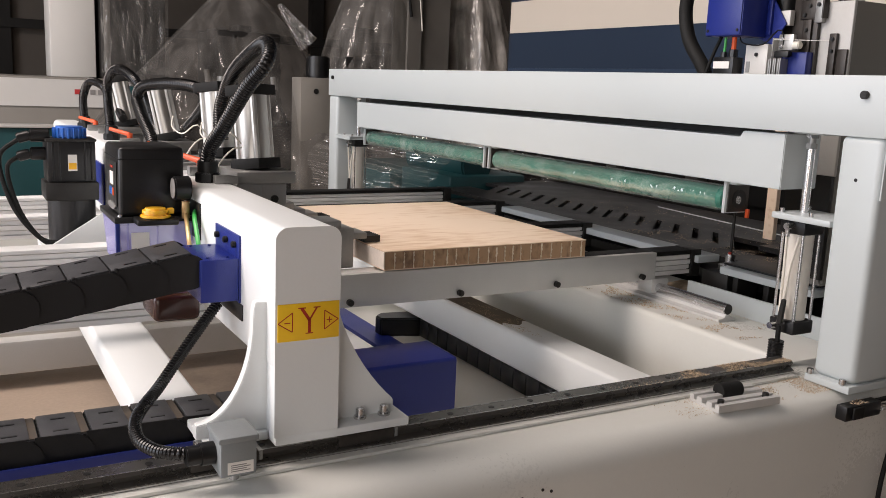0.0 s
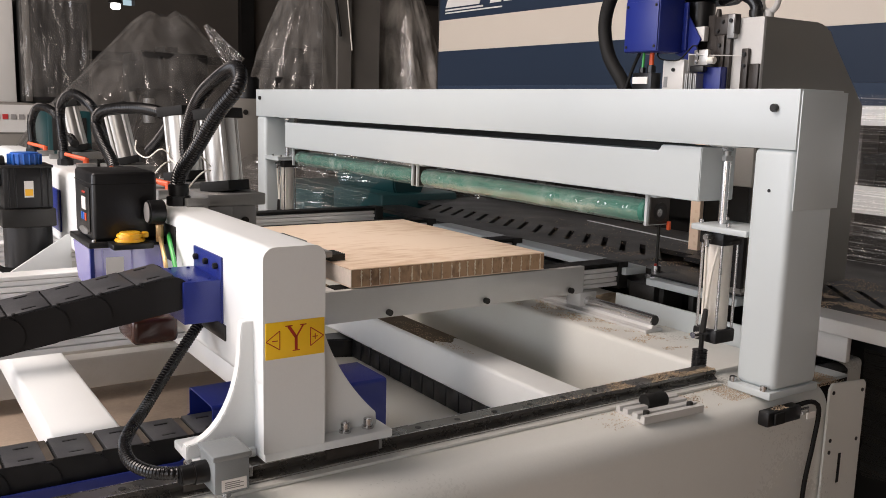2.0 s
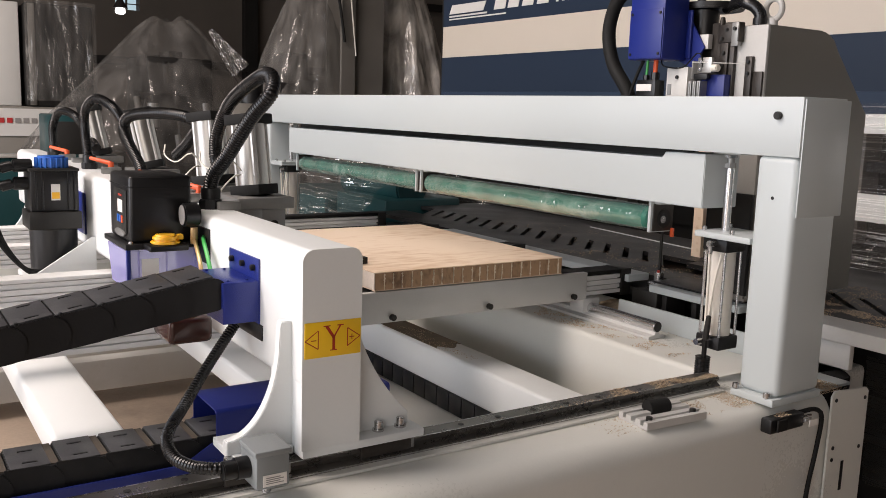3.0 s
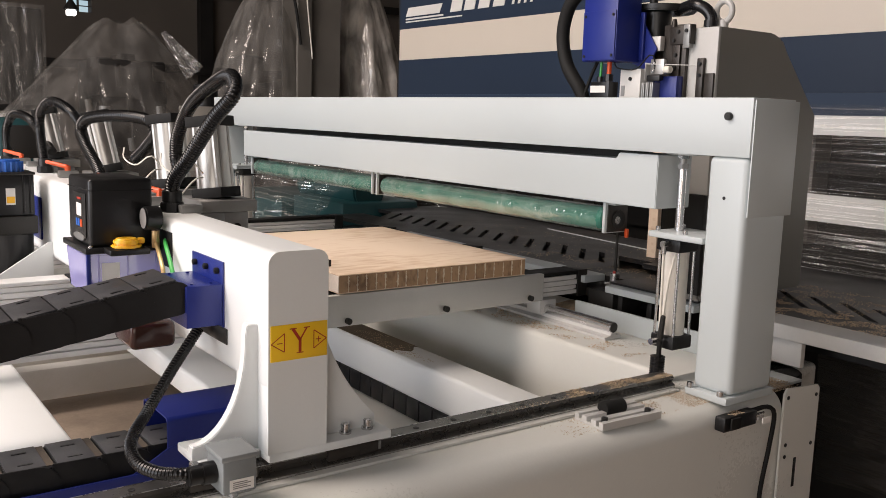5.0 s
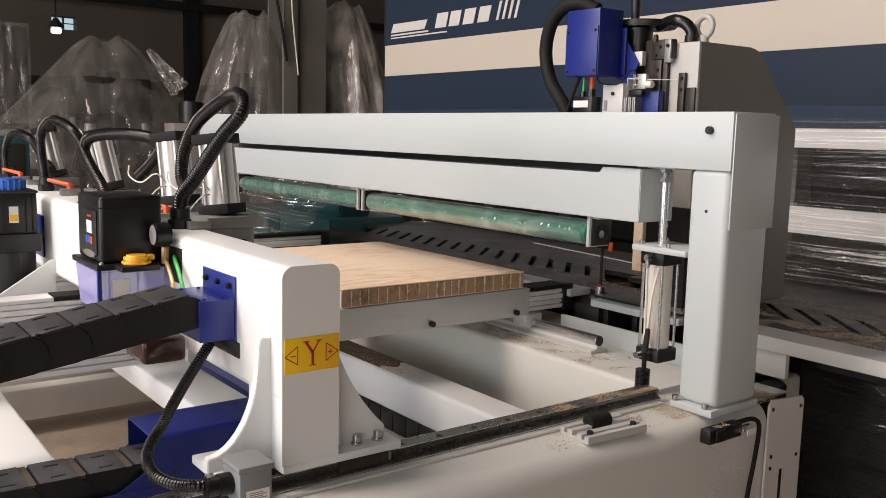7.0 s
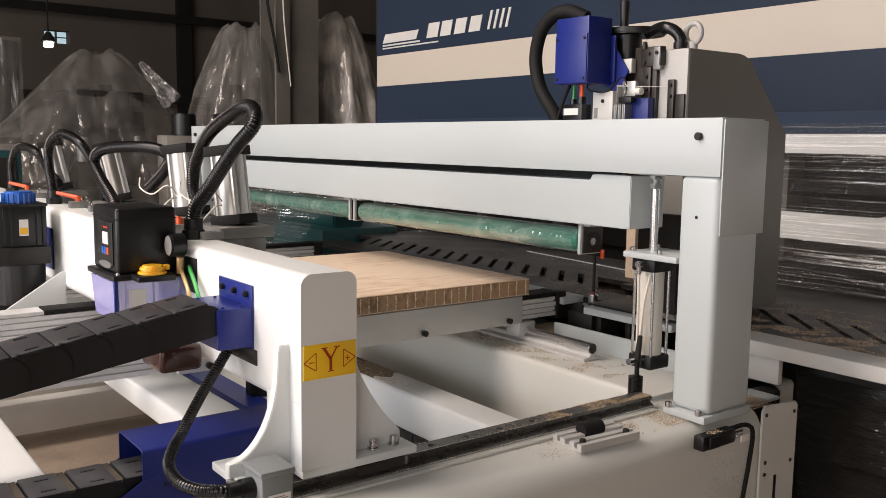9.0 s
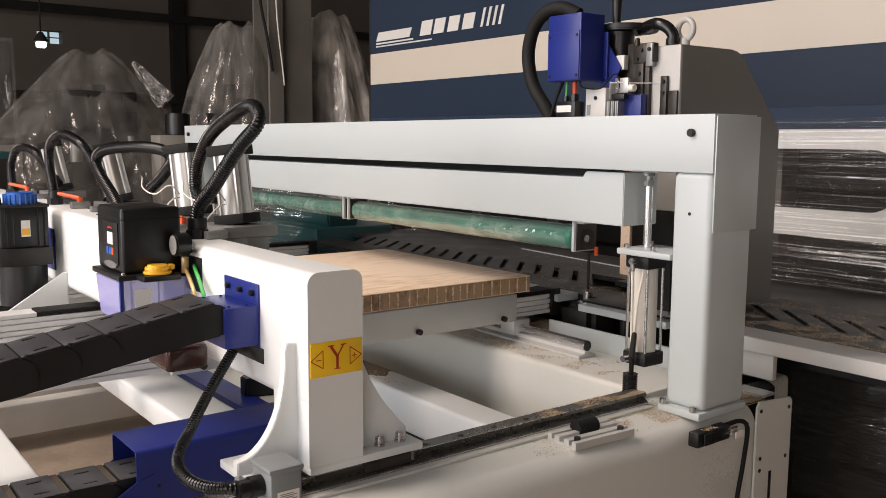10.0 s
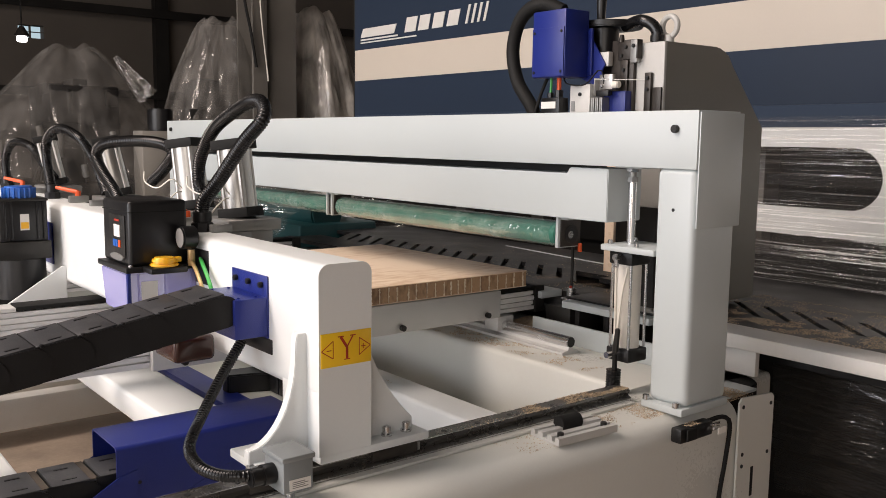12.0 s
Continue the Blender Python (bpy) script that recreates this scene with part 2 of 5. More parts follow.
STRETCH = film("stretch_film", 0.90, 0.045, 0.022, 0.10, 0.8, 5.0, (1, 0.25, 22), 1.0)
THINFILM = film("thin_film", 0.85, 0.10, 0.012, 0.10, 0.9, 5.0, (1, 0.6, 7))
DRAPE = film("plastic_sheet", 0.74, 0.05, 0.055, 0.16, 0.9, 4.0, (2.2, 2.2, 0.8))
MILKY = film("milky_plastic_sheet", 0.62, 0.05, 0.10, 0.16, 0.9, 4.0, (2.2, 2.2, 0.9))
# whiter copy of the cover film: missing light is put into its colour
LITSHEET = film("lit_plastic_sheet", 0.35, 0.07, 0.48, 0.2, 0.9, 4.0, (2.2, 2.2, 0.9))
ROLLWRAP = film("roller_wrap", 0.86, 0.15, 0.065, 0.10, 0.5, 7.0, (1, 1.6, 1))
GATHERED = film("gathered_plastic", 0.45, 0.45, 0.02, 0.10, 0.9, 9.0, (3, 3, 1))
TANK = glassy("violet_tank", (0.42, 0.40, 0.80), 0.78, 0.12, 0.0, 0.5)
TANK2 = mat("amber_bowl", (0.040, 0.014, 0.010), 0.16, 0, 0.1)

# ---- builders ----


def box(bm, x0, x1, y0, y1, z0, z1, r=0.0, seg=2):
    t = bmesh.new()
    bmesh.ops.create_cube(t, size=1)
    for v in t.verts:
        v.co = Vector((x0 + (v.co.x + 0.5) * (x1 - x0), y0 + (v.co.y + 0.5) * (y1 - y0), z0 + (v.co.z + 0.5) * (z1 - z0)))
    if r:
        bmesh.ops.bevel(t, geom=list(t.edges), offset=r, segments=seg, affect="EDGES", profile=0.5)
    return merge(bm, t)


def merge(bm, t, m=None):
    if m is not None:
        bmesh.ops.transform(t, matrix=m, verts=list(t.verts))
    me = bpy.data.meshes.new("tmp")
    t.to_mesh(me)
    t.free()
    bm.from_mesh(me)
    bpy.data.meshes.remove(me)
    return bm


def rod(bm, a, b, r0, r1=None, n=20, bev=0.0):
    """A round bar from a to b."""
    a, b = Vector(a), Vector(b)
    t = bmesh.new()
    bmesh.ops.create_cone(t, cap_ends=True, segments=n, radius1=r0, radius2=r0 if r1 is None else r1, depth=(b - a).length)
    if bev:
        rims = [e for e in t.edges if abs(e.verts[0].co.z - e.verts[1].co.z) < 1e-6]
        bmesh.ops.bevel(t, geom=rims, offset=bev, segments=2, affect="EDGES")
    m = Matrix.Translation((a + b) / 2) @ (b - a).to_track_quat("Z", "Y").to_matrix().to_4x4()
    return merge(bm, t, m)


def prism(bm, pts, axis, a, b, r=0.0):
    """A flat outline pushed along an axis from a to b. pts: pairs in the two other axes, in the order of x, y, z."""
    t = bmesh.new()

    def put(p, c):
        return {"x": (c, p[0], p[1]), "y": (p[0], c, p[1]), "z": (p[0], p[1], c)}[axis]
    lo, hi = [t.verts.new(put(p, a)) for p in pts], [t.verts.new(put(p, b)) for p in pts]
    t.faces.new(lo)
    t.faces.new(list(reversed(hi)))
    for i in range(len(pts)):
        j = (i + 1) % len(pts)
        t.faces.new((lo[j], lo[i], hi[i], hi[j]))
    bmesh.ops.recalc_face_normals(t, faces=list(t.faces))
    if r:
        bmesh.ops.bevel(t, geom=list(t.edges), offset=r, segments=2, affect="EDGES")
    return merge(bm, t)


def smooth_path(pts, n):
    """n points along a Catmull-Rom curve through pts, evenly spaced."""
    p = [Vector(q) for q in pts]
    p = [p[0] * 2 - p[1]] + p + [p[-1] * 2 - p[-2]]
    raw = []
    for i in range(1, len(p) - 2):
        for k in range(40):
            s = k / 40
            raw.append(0.5 * ((2 * p[i]) + (p[i + 1] - p[i - 1]) * s + (2 * p[i - 1] - 5 * p[i] + 4 * p[i + 1] - p[i + 2]) * s * s + (3 * p[i] - p[i - 1] - 3 * p[i + 1] + p[i + 2]) * s ** 3))
    raw.append(p[-2])
    d = [0.0]
    for u, v in zip(raw, raw[1:]):
        d.append(d[-1] + (v - u).length)
    out, k = [], 0
    for i in range(n):
        s = d[-1] * i / (n - 1)
        while k < len(d) - 2 and d[k + 1] < s:
            k += 1
        w = (s - d[k]) / max(1e-9, d[k + 1] - d[k])
        out.append(raw[k].lerp(raw[k + 1], min(1, w)))
    return out, d[-1]


def tube(bm, pts, r, sides=10, step=0.012, rib=0.0, pitch=0.0065):
    """A hose through pts; rib: depth of its corrugation."""
    length = smooth_path(pts, 2)[1]
    n = max(4, int(length / (pitch / 4 if rib else step)))
    path = smooth_path(pts, n)[0]
    rings, side = [], None
    for i, c in enumerate(path):
        ahead = (path[min(i + 1, n - 1)] - path[max(i - 1, 0)]).normalized()
        if side is None:
            side = ahead.orthogonal().normalized()
        side = (side - ahead * side.dot(ahead)).normalized()
        up = ahead.cross(side)
        q = r - (rib if rib and i % 4 in (2, 3) else 0)
        rings.append([bm.verts.new(c + side * (q * math.cos(a)) + up * (q * math.sin(a))) for a in (2 * math.pi * k / sides for k in range(sides))])
    for a, b in zip(rings, rings[1:]):
        for k in range(sides):
            f = bm.faces.new((a[k], a[(k + 1) % sides], b[(k + 1) % sides], b[k]))
            f.smooth = True
    bm.faces.new(list(reversed(rings[0])))
    bm.faces.new(rings[-1])
    return bm


def crease(p):
    """Sharp-edged folds: ridged noise in three octaves, 0 to about 1."""
    return sum(0.5 ** k * (1 - abs(noise.noise(p * 2 ** k)) * 2.2) for k in range(3)) / 1.75


def part(name, bm, material, parent=None, label="", smooth=35.0):
    me = bpy.data.meshes.new(name)
    bm.to_mesh(me)
    bm.free()
    me.materials.append(material)
    if smooth:
        for p in me.polygons:
            p.use_smooth = True
        me.set_sharp_from_angle(angle=radians(smooth))
    ob = new(name, me)
    if parent:
        ob.parent = parent
    if label:
        tagged(ob, label)
    return ob


def thing(name, label, category, group="", kind="", at=(0, 0, 0)):
    ob = new(name)
    ob.empty_display_size = 0.1
    ob.location = at
    return tagged(ob, label, category, group, kind)


def B():
    return bmesh.new()


def bolt(bm, at, way, r=0.008, h=0.009):
    """A socket-head screw standing on a face."""
    a, w = Vector(at), Vector(way).normalized()
    rod(bm, a, a + w * h, r, n=14, bev=0.001)
    rod(bm, a + w * (h - 0.0005), a + w * (h + 0.0006), r * 0.5, n=6)


# ---- hall ----
part("ground", box(B(), -14, 16, -10, 16, -0.1, 0.0), CONCRETE)
tagged(bpy.data.objects["ground"], "dusty brown concrete hall floor", "floor", kind="structure")
wn_ = B()
box(wn_, -6, 3.52, 12, 12.2, 0, 6)
box(wn_, 3.86, 12, 12, 12.2, 0, 6)
box(wn_, 3.52, 3.86, 12, 12.2, 0, 2.69)
box(wn_, 3.52, 3.86, 12, 12.2, 2.87, 6)
box(wn_, 3.68, 3.70, 12.05, 12.1, 2.69, 2.87)
box(wn_, 3.52, 3.86, 12.05, 12.1, 2.775, 2.785)
tagged(part("wall_north", wn_, SHED), "dark sheet-metal hall wall with a small window", "wall", kind="structure")
for nm, c in (("wall_east", (12, 12.2, -3.6, 12.2, 0, 6)),):
    tagged(part(nm, box(B(), *c), SHED), "dark sheet-metal hall wall", "wall", kind="structure")
ww = B()
box(ww, -6.2, -6, -3.6, -1.4, 0, 6)
box(ww, -6.2, -6, 5.2, 12.2, 0, 6)
box(ww, -6.2, -6, -1.4, 5.2, 4.6, 6)
tagged(part("wall_west", ww, SHED), "dark hall wall with a wide open door", "wall", kind="structure")
ws = B()
box(ws, -6.0, -4.4, -3.6, -3.4, 0, 6)
box(ws, -1.0, 12.0, -3.6, -3.4, 0, 6)
box(ws, -4.4, -1.0, -3.6, -3.4, 0, 0.5)
box(ws, -4.4, -1.0, -3.6, -3.4, 3.1, 6)
tagged(part("wall_south", ws, SHED), "dark hall wall with an open window", "wall", kind="structure")
tagged(part("ceiling", box(B(), -6.2, 12.2, -3.6, 12.2, 6, 6.1), SHEDROOF), "dim sheet-metal hall roof", "ceiling", kind="structure")

# ---- machine bed ----
bed = thing("machine_bed", "grey-white enamelled steel machine bed with sawdust", "machine bed")


def bed_profile():
    pts = [(-0.016, 0.12), (-0.235, 0.12), (-0.235, 0.695)]
    for k in range(1, 8):
        a = radians(90 * k / 8)
        pts.append((-0.18 - 0.055 * math.cos(a), 0.695 + 0.055 * math.sin(a)))
    return pts + [(-0.18, 0.75), (-0.016, 0.75)]


part("side_beam", prism(B(), bed_profile(), "x", -1.6, 2.285), BEDW, bed)
part("far_side_beam", box(B(), -1.6, 2.40, 2.66, 2.90, 0.12, 0.75, 0.02), BEDW, bed)
for x0, x1, zt, ya in ((0.72, 0.88, 0.60, 0.667), (1.29, 1.46, 0.60, 0.60), (1.867, 1.985, 0.64, -0.0155)):
    part("cross_beam", box(B(), x0, x1, ya, 2.66, zt - (0.118 if x0 > 1.8 else 0.08), zt, 0.012, 3), WHITE, bed)
part("gate_base_beam", box(B(), 2.19, 2.66, -0.1, 2.66, 0.15, 0.735, 0.016, 3), BEDW, bed)
rd = random.Random(12)
part("dust_layer", prism(B(), [(1.876, 2.6)] + [(1.876 + 0.1 * k / 12, 0.86 + rd.uniform(-0.008, 0.008) + 0.02 * math.sin(0.7 * k)) for k in range(13)] + [(1.976, 2.6)], "z", 0.6402, 0.6412), DUSTF, bed)
part("beam_step", box(B(), 0.725, 0.875, -0.0155, 0.6665, 0.30, 0.43, 0.004), TUBEGREY, bed)
part("beam_step", box(B(), 1.29, 1.459, -0.0155, 0.5995, 0.36, 0.44, 0.004), TUBEGREY, bed)
part("pan", box(B(), 1.461, 2.189, -0.0155, 2.66, 0.43, 0.445, 0.002), BEDW, bed)
part("pan_lip", box(B(), 1.462, 1.468, 0.62, 2.65, 0.4455, 0.47, 0.001), BEDW, bed)
part("long_beam", box(B(), -1.6, 2.18, 2.0, 2.08, 0.288, 0.41, 0.008), TUBEGREY, bed)
part("stop_plate", box(B(), 2.42, 2.43, -0.05, 0.62, 0.735, 0.80, 0.002), GREYW, bed)
for x in (-1.3, 0.4, 2.2):
    for y in (-0.12, 2.78):
        part("leg", box(B(), x - 0.06, x + 0.06, y - 0.06, y + 0.06, 0, 0.12, 0.005), DARKSTEEL, bed)


def guide_rail(y):
    bm = prism(B(), [(y - 0.028, 0.752), (y + 0.028, 0.752), (y + 0.028, 0.762), (y + 0.018, 0.768), (y + 0.024, 0.778), (y + 0.02, 0.783), (y - 0.02, 0.783), (y - 0.024, 0.778), (y - 0.018, 0.768), (y - 0.028, 0.762)], "x", -1.6, 2.06)
    gr_ = part("guide_rail", bm, RAIL, bed, "dusty dark steel guide rail")
    for yy in (y - 0.0195, y + 0.0175):
        part("ground_edge", box(B(), -1.6, 2.06, yy, yy + 0.0022, 0.7828, 0.7836), STEEL, gr_)
    part("ground_edge", box(B(), -1.6, 2.06, y - 0.0288, y - 0.0278, 0.7575, 0.7605), STEEL, gr_)
    for k in range(40):
        part("rail_plug", rod(B(), (-1.55 + k * 0.09, y, 0.7825), (-1.55 + k * 0.09, y, 0.7838), 0.006, n=12), DARKSTEEL, bed)


guide_rail(-0.062)
part("rail_ledge", box(B(), -1.6, 2.055, -0.108, -0.016, 0.7505, 0.7565, 0.001), BEDW, bed)
guide_rail(2.74)

# ---- clamping bars that carry the board ----


PLATE_X0 = 1.18


def support_bar(y, x1=2.315):
    t = thing("support_bar", "aluminium support bar with slotted extrusion behind", "support bar", "support bars")
    if y < 1:
        part("plate", box(B(), PLATE_X0, x1, y, y + 0.02, 0.80, 0.888, 0.0015), BARALU, t)
    for k in range(4 if y < 1 else 0):
        bm = B()
        bolt(bm, (2.256 - 0.333 * k, y, 0.815), (0, -1, 0), 0.009, 0.014)
        part("bolt", bm, DARKSTEEL, t)
    e = B()
    for z0, z1, d in ((0.806, 0.818, 0), (0.822, 0.834, 0.004), (0.838, 0.852, 0), (0.856, 0.868, 0.004)):
        box(e, -1.4, x1 + 0.17, y + 0.022 + d, y + 0.095 - d, z0, z1)
    box(e, -1.4, x1 + 0.168, y + 0.035, y + 0.08, 0.806, 0.866)
    part("extrusion", e, ALU, t)
    xw = 1.01 if y == 1.23 else 1.45
    part("wear_strip", box(B(), xw, x1 + 0.18, y + 0.022, y + 0.1, 0.87, 0.884, 0.002), RUBBER, t)
    part("cap_strip", box(B(), -1.4, xw - 0.002, y + 0.022, y + 0.1, 0.87, 0.882, 0.002), ALU, t)
    c = B()
    box(c, 2.30, 2.370, y - 0.004, y + 0.06, 0.757, 0.803, 0.003)
    part("slide_carriage", c, BARALU, t)
    part("end_block", box(B(), x1 + 0.172, x1 + 0.215, y + 0.018, y + 0.10, 0.795, 0.886, 0.003), DARKSTEEL, t)
    return t


for y in (0.66, 1.23, 1.85, 2.33):
    support_bar(y)

# ---- round shaft on which the bars slide ----
shaft = thing("guide_shaft", "polished round guide shaft on an aluminium rail", "shaft")
part("shaft", rod(B(), (2.334, 0.367, 0.772), (2.334, 2.6, 0.772), 0.017, n=24, bev=0.002), CHROME, shaft)
part("end_face", rod(B(), (2.334, 0.3655, 0.772), (2.334, 0.3669, 0.772), 0.0155, n=24), DARKSTEEL, shaft)
part("rail", prism(B(), [(2.30, 0.736), (2.368, 0.736), (2.368, 0.744), (2.345, 0.748), (2.340, 0.76), (2.328, 0.76), (2.323, 0.748), (2.30, 0.744)], "y", 0.367, 2.6), BARALU, shaft)

# ---- gate over the bed ----
gate = thing("gate_frame", "pale grey enamelled portal frame standing across the bed", "machine frame")


def post(y0, y1):
    p = B()
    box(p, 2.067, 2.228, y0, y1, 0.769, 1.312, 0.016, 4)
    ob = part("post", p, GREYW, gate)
    part("base_plate", box(B(), 2.053, 2.232, y0 - 0.002, y1 + 0.008, 0.752, 0.770, 0.003), GREYW, ob)
    for x, y in ((2.057, y0 + 0.018), (2.057, y1 - 0.004), (2.226, y1 + 0.004)):
        b = B()
        bolt(b, (x, y, 0.770), (0, 0, 1), 0.008, 0.012)
        part("bolt", b, STEEL, ob)


post(-0.238, -0.132)
post(2.722, 2.828)
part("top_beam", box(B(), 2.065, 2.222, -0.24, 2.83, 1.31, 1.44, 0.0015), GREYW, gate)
part("side_cover", box(B(), 2.069, 2.232, -0.2445, -0.2405, 1.18, 1.436, 0.0015), GREYW, gate)
for y in (-0.182, 2.77):
    bb = B()
    bolt(bb, (2.065, y, 1.399), (-1, 0, 0), 0.009, 0.010)
    part("screw", bb, DARKSTEEL, gate)
hh = B()
rod(hh, (2.0662, -0.182, 1.218), (2.07, -0.182, 1.218), 0.004, n=12)
part("screw_hole", hh, BLACK, gate)
pb = prism(B(), [(0.022, 1.172), (2.5, 1.172), (2.5, 1.288), (0.16, 1.288), (0.15, 1.303), (0.022, 1.303)], "x", 2.078, 2.205, 0.002)
# black strip added behind the slot to stand for the dark inside
part("slot_dark_strip", box(B(), 2.15, 2.155, 0.12, 2.52, 1.2885, 1.3095), BLACK, gate)
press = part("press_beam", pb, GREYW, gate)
for y0, y1 in ((0.228, 1.335), (1.40, 2.455)):
    ro = part("roller", rod(B(), (2.14, y0, 1.122), (2.14, y1, 1.122), 0.033, n=32, bev=0.002), GREEN, gate, "green rubber roller wrapped in plastic film")
    part("roller_shaft", rod(B(), (2.14, y0 - 0.03, 1.122), (2.14, y1 + 0.02, 1.122), 0.010), STEEL, ro)


def wrap_sleeve(y0, y1, seed, parent):
    """Loose clear film wound round a roller, creased across its length."""
    n, k = 150, 28
    me = bpy.data.meshes.new("film_sleeve")
    v, f = [], []
    for i in range(n + 1):
        y = y0 + (y1 - y0) * i / n
        for j in range(k):
            a = 2 * math.pi * j / k
            r = 0.0342 + 0.0012 * max(0, crease(Vector((y * 26, math.cos(a) * 0.7, math.sin(a) * 0.7 + seed)))) + 0.0008 * noise.noise(Vector((y * 60, a, seed)))
            v.append((2.14 + r * math.cos(a), y, 1.122 + r * math.sin(a)))
    for i in range(n):
        for j in range(k):
            f.append((i * k + j, i * k + (j + 1) % k, (i + 1) * k + (j + 1) % k, (i + 1) * k + j))
    me.from_pydata(v, [], f)
    for q in me.polygons:
        q.use_smooth = True
    me.materials.append(ROLLWRAP)
    ob = new("film_sleeve", me)
    ob.parent = parent
    return tagged(ob, "clear creased film wound round the roller")


for y0, y1, seed in ((0.245, 1.33, 2.0), (1.405, 2.45, 5.0)):
    wrap_sleeve(y0, y1, seed, gate)
for y in (0.212, 1.352, 1.385, 2.465):
    rb = B()
    box(rb, 2.100, 2.178, y - 0.006, y + 0.004, 1.088, 1.172, 0.002)
    box(rb, 2.11, 2.175, y - 0.030, y - 0.006, 1.163, 1.1715, 0.002)
    rbo = part("roller_bracket", rb, GREYW, gate)
    # dark plate over the bracket's end face, its shadow put into the colour
    part("shaded_bearing_plate", box(B(), 2.108, 2.182, y - 0.0095, y - 0.0055, 1.091, 1.163, 0.001), SLIDE, rbo)
    part("bearing", rod(B(), (2.146, y - 0.009, 1.124), (2.146, y - 0.0125, 1.124), 0.025, n=24, bev=0.001), DARKSTEEL, rbo)
    part("shaft_end", rod(B(), (2.146, y - 0.012, 1.124), (2.146, y - 0.0132, 1.124), 0.015, n=24), BLACK, rbo)
    if y < 0.5:
        part("orange_tab", box(B(), 2.172, 2.180, y - 0.02, y - 0.010, 1.074, 1.098, 0.002), ORANGE, rbo)


part("bearing_block", box(B(), 2.108, 2.17, 1.3565, 1.3700, 1.095, 1.16, 0.003), SLIDE, gate)


def lift_cylinder(y, s):
    c = thing("lift_cylinder", "upright pneumatic cylinder with chromed rod", "pneumatic cylinder", "lift cylinders")
    x = 2.135
    part("mounting_plate", box(B(), x - 0.065, x + 0.07, y - 0.122 * s, y + 0.040 * s, 1.105, 1.120, 0.003), GREYW, c)
    part("piston_rod", rod(B(), (x, y, 1.12), (x, y, 1.272), 0.0105, n=24, bev=0.002), CHROME, c)
    n = B()
    rod(n, (x, y, 1.272), (x, y, 1.284), 0.0135, n=6)
    rod(n, (x, y, 1.284), (x, y, 1.298), 0.009, n=12)
    part("rod_nut", n, MACHINED, c)
    part("lock_nut", rod(B(), (x, y, 1.296), (x, y, 1.308), 0.015, n=6, bev=0.001), STEEL, c)
    part("stop_pad", box(B(), x - 0.03, x + 0.03, y - 0.05, y + 0.03, 1.3055, 1.3098, 0.001), GREYW, c)
    part("end_cap", box(B(), x - 0.036, x + 0.036, y - 0.036, y + 0.036, 1.07, 1.105, 0.005), BLACK, c)
    part("end_cap", box(B(), x - 0.036, x + 0.036, y - 0.036, y + 0.036, 0.828, 0.862, 0.005), BLACK, c)
    part("barrel", rod(B(), (x, y, 0.86), (x, y, 1.072), 0.030, n=32), BARREL, c)
    for dx in (-0.029, 0.029):
        for dy in (-0.029, 0.029):
            part("tie_rod", rod(B(), (x + dx, y + dy, 0.86), (x + dx, y + dy, 1.072), 0.0035, n=8), STEEL, c)
    for dx, dy in ((-0.05, -0.06 * s), (0.05, -0.06 * s), (-0.045, 0.026 * s), (0.05, 0.026 * s)):
        b = B()
        bolt(b, (x + dx, y + dy, 1.120), (0, 0, 1), 0.006, 0.01)
        part("bolt", b, STEEL, c)
    f = B()
    rod(f, (x - 0.036, y - 0.004, 1.09), (x - 0.062, y - 0.004, 1.09), 0.008, n=12)
    rod(f, (x - 0.055, y - 0.004, 1.098), (x - 0.055, y - 0.004, 1.066), 0.006, n=12)
    part("air_fitting", f, STEEL, c)
    part("air_tube", tube(B(), [(x - 0.055, y - 0.004, 1.07), (x - 0.05, y - 0.002, 0.99), (x - 0.042, y + 0.004, 0.92), (x - 0.05, y - 0.004, 0.87)], 0.0035, 8), TUBEW, c)
    part("air_tube", tube(B(), [(x - 0.034, y - 0.022, 1.065), (x - 0.042, y - 0.014, 1.0), (x - 0.044, y - 0.008, 0.93), (x - 0.047, y - 0.006, 0.88)], 0.0032, 8), TUBEW, c)
    part("speed_valve", rod(B(), (x - 0.036, y + 0.012, 0.845), (x - 0.062, y + 0.012, 0.845), 0.008, n=12), STEEL, c)
    part("valve_knob", rod(B(), (x - 0.052, y - 0.008, 0.855), (x - 0.052, y - 0.014, 0.915), 0.008, 0.006, n=10, bev=0.002), DARKSTEEL, c)
    part("conduit", tube(B(), [(x - 0.052, y - 0.008, 0.85), (x - 0.052, y - 0.008, 0.80)], 0.006, 8), RUBBER, c)
    part("spring_sleeve", tube(B(), [(x - 0.055, y - 0.008, 0.812), (x - 0.056, y - 0.008, 0.742)], 0.0185, 16, 0.01, 0.0018, 0.006), HOSE, c)
    return c


lift_cylinder(-0.008, 1)
lift_cylinder(2.605, -1)

# ---- gantry that travels along the rails (its own space: x = 0 is the middle of its beam) ----
gantry = thing("gantry", "white enamelled travelling gantry with clamps, hoses and pump", "machine gantry")
W = 0.055


def rounded(x0, x1, z0, z1, r, n=6):
    pts = []
    for cx, cz, a0 in ((x1 - r, z1 - r, 0), (x0 + r, z1 - r, 90), (x0 + r, z0 + r, 180), (x1 - r, z0 + r, 270)):
        pts += [(cx + r * math.cos(radians(a0 + 90 * k / n)), cz + r * math.sin(radians(a0 + 90 * k / n))) for k in range(n + 1)]
    return pts


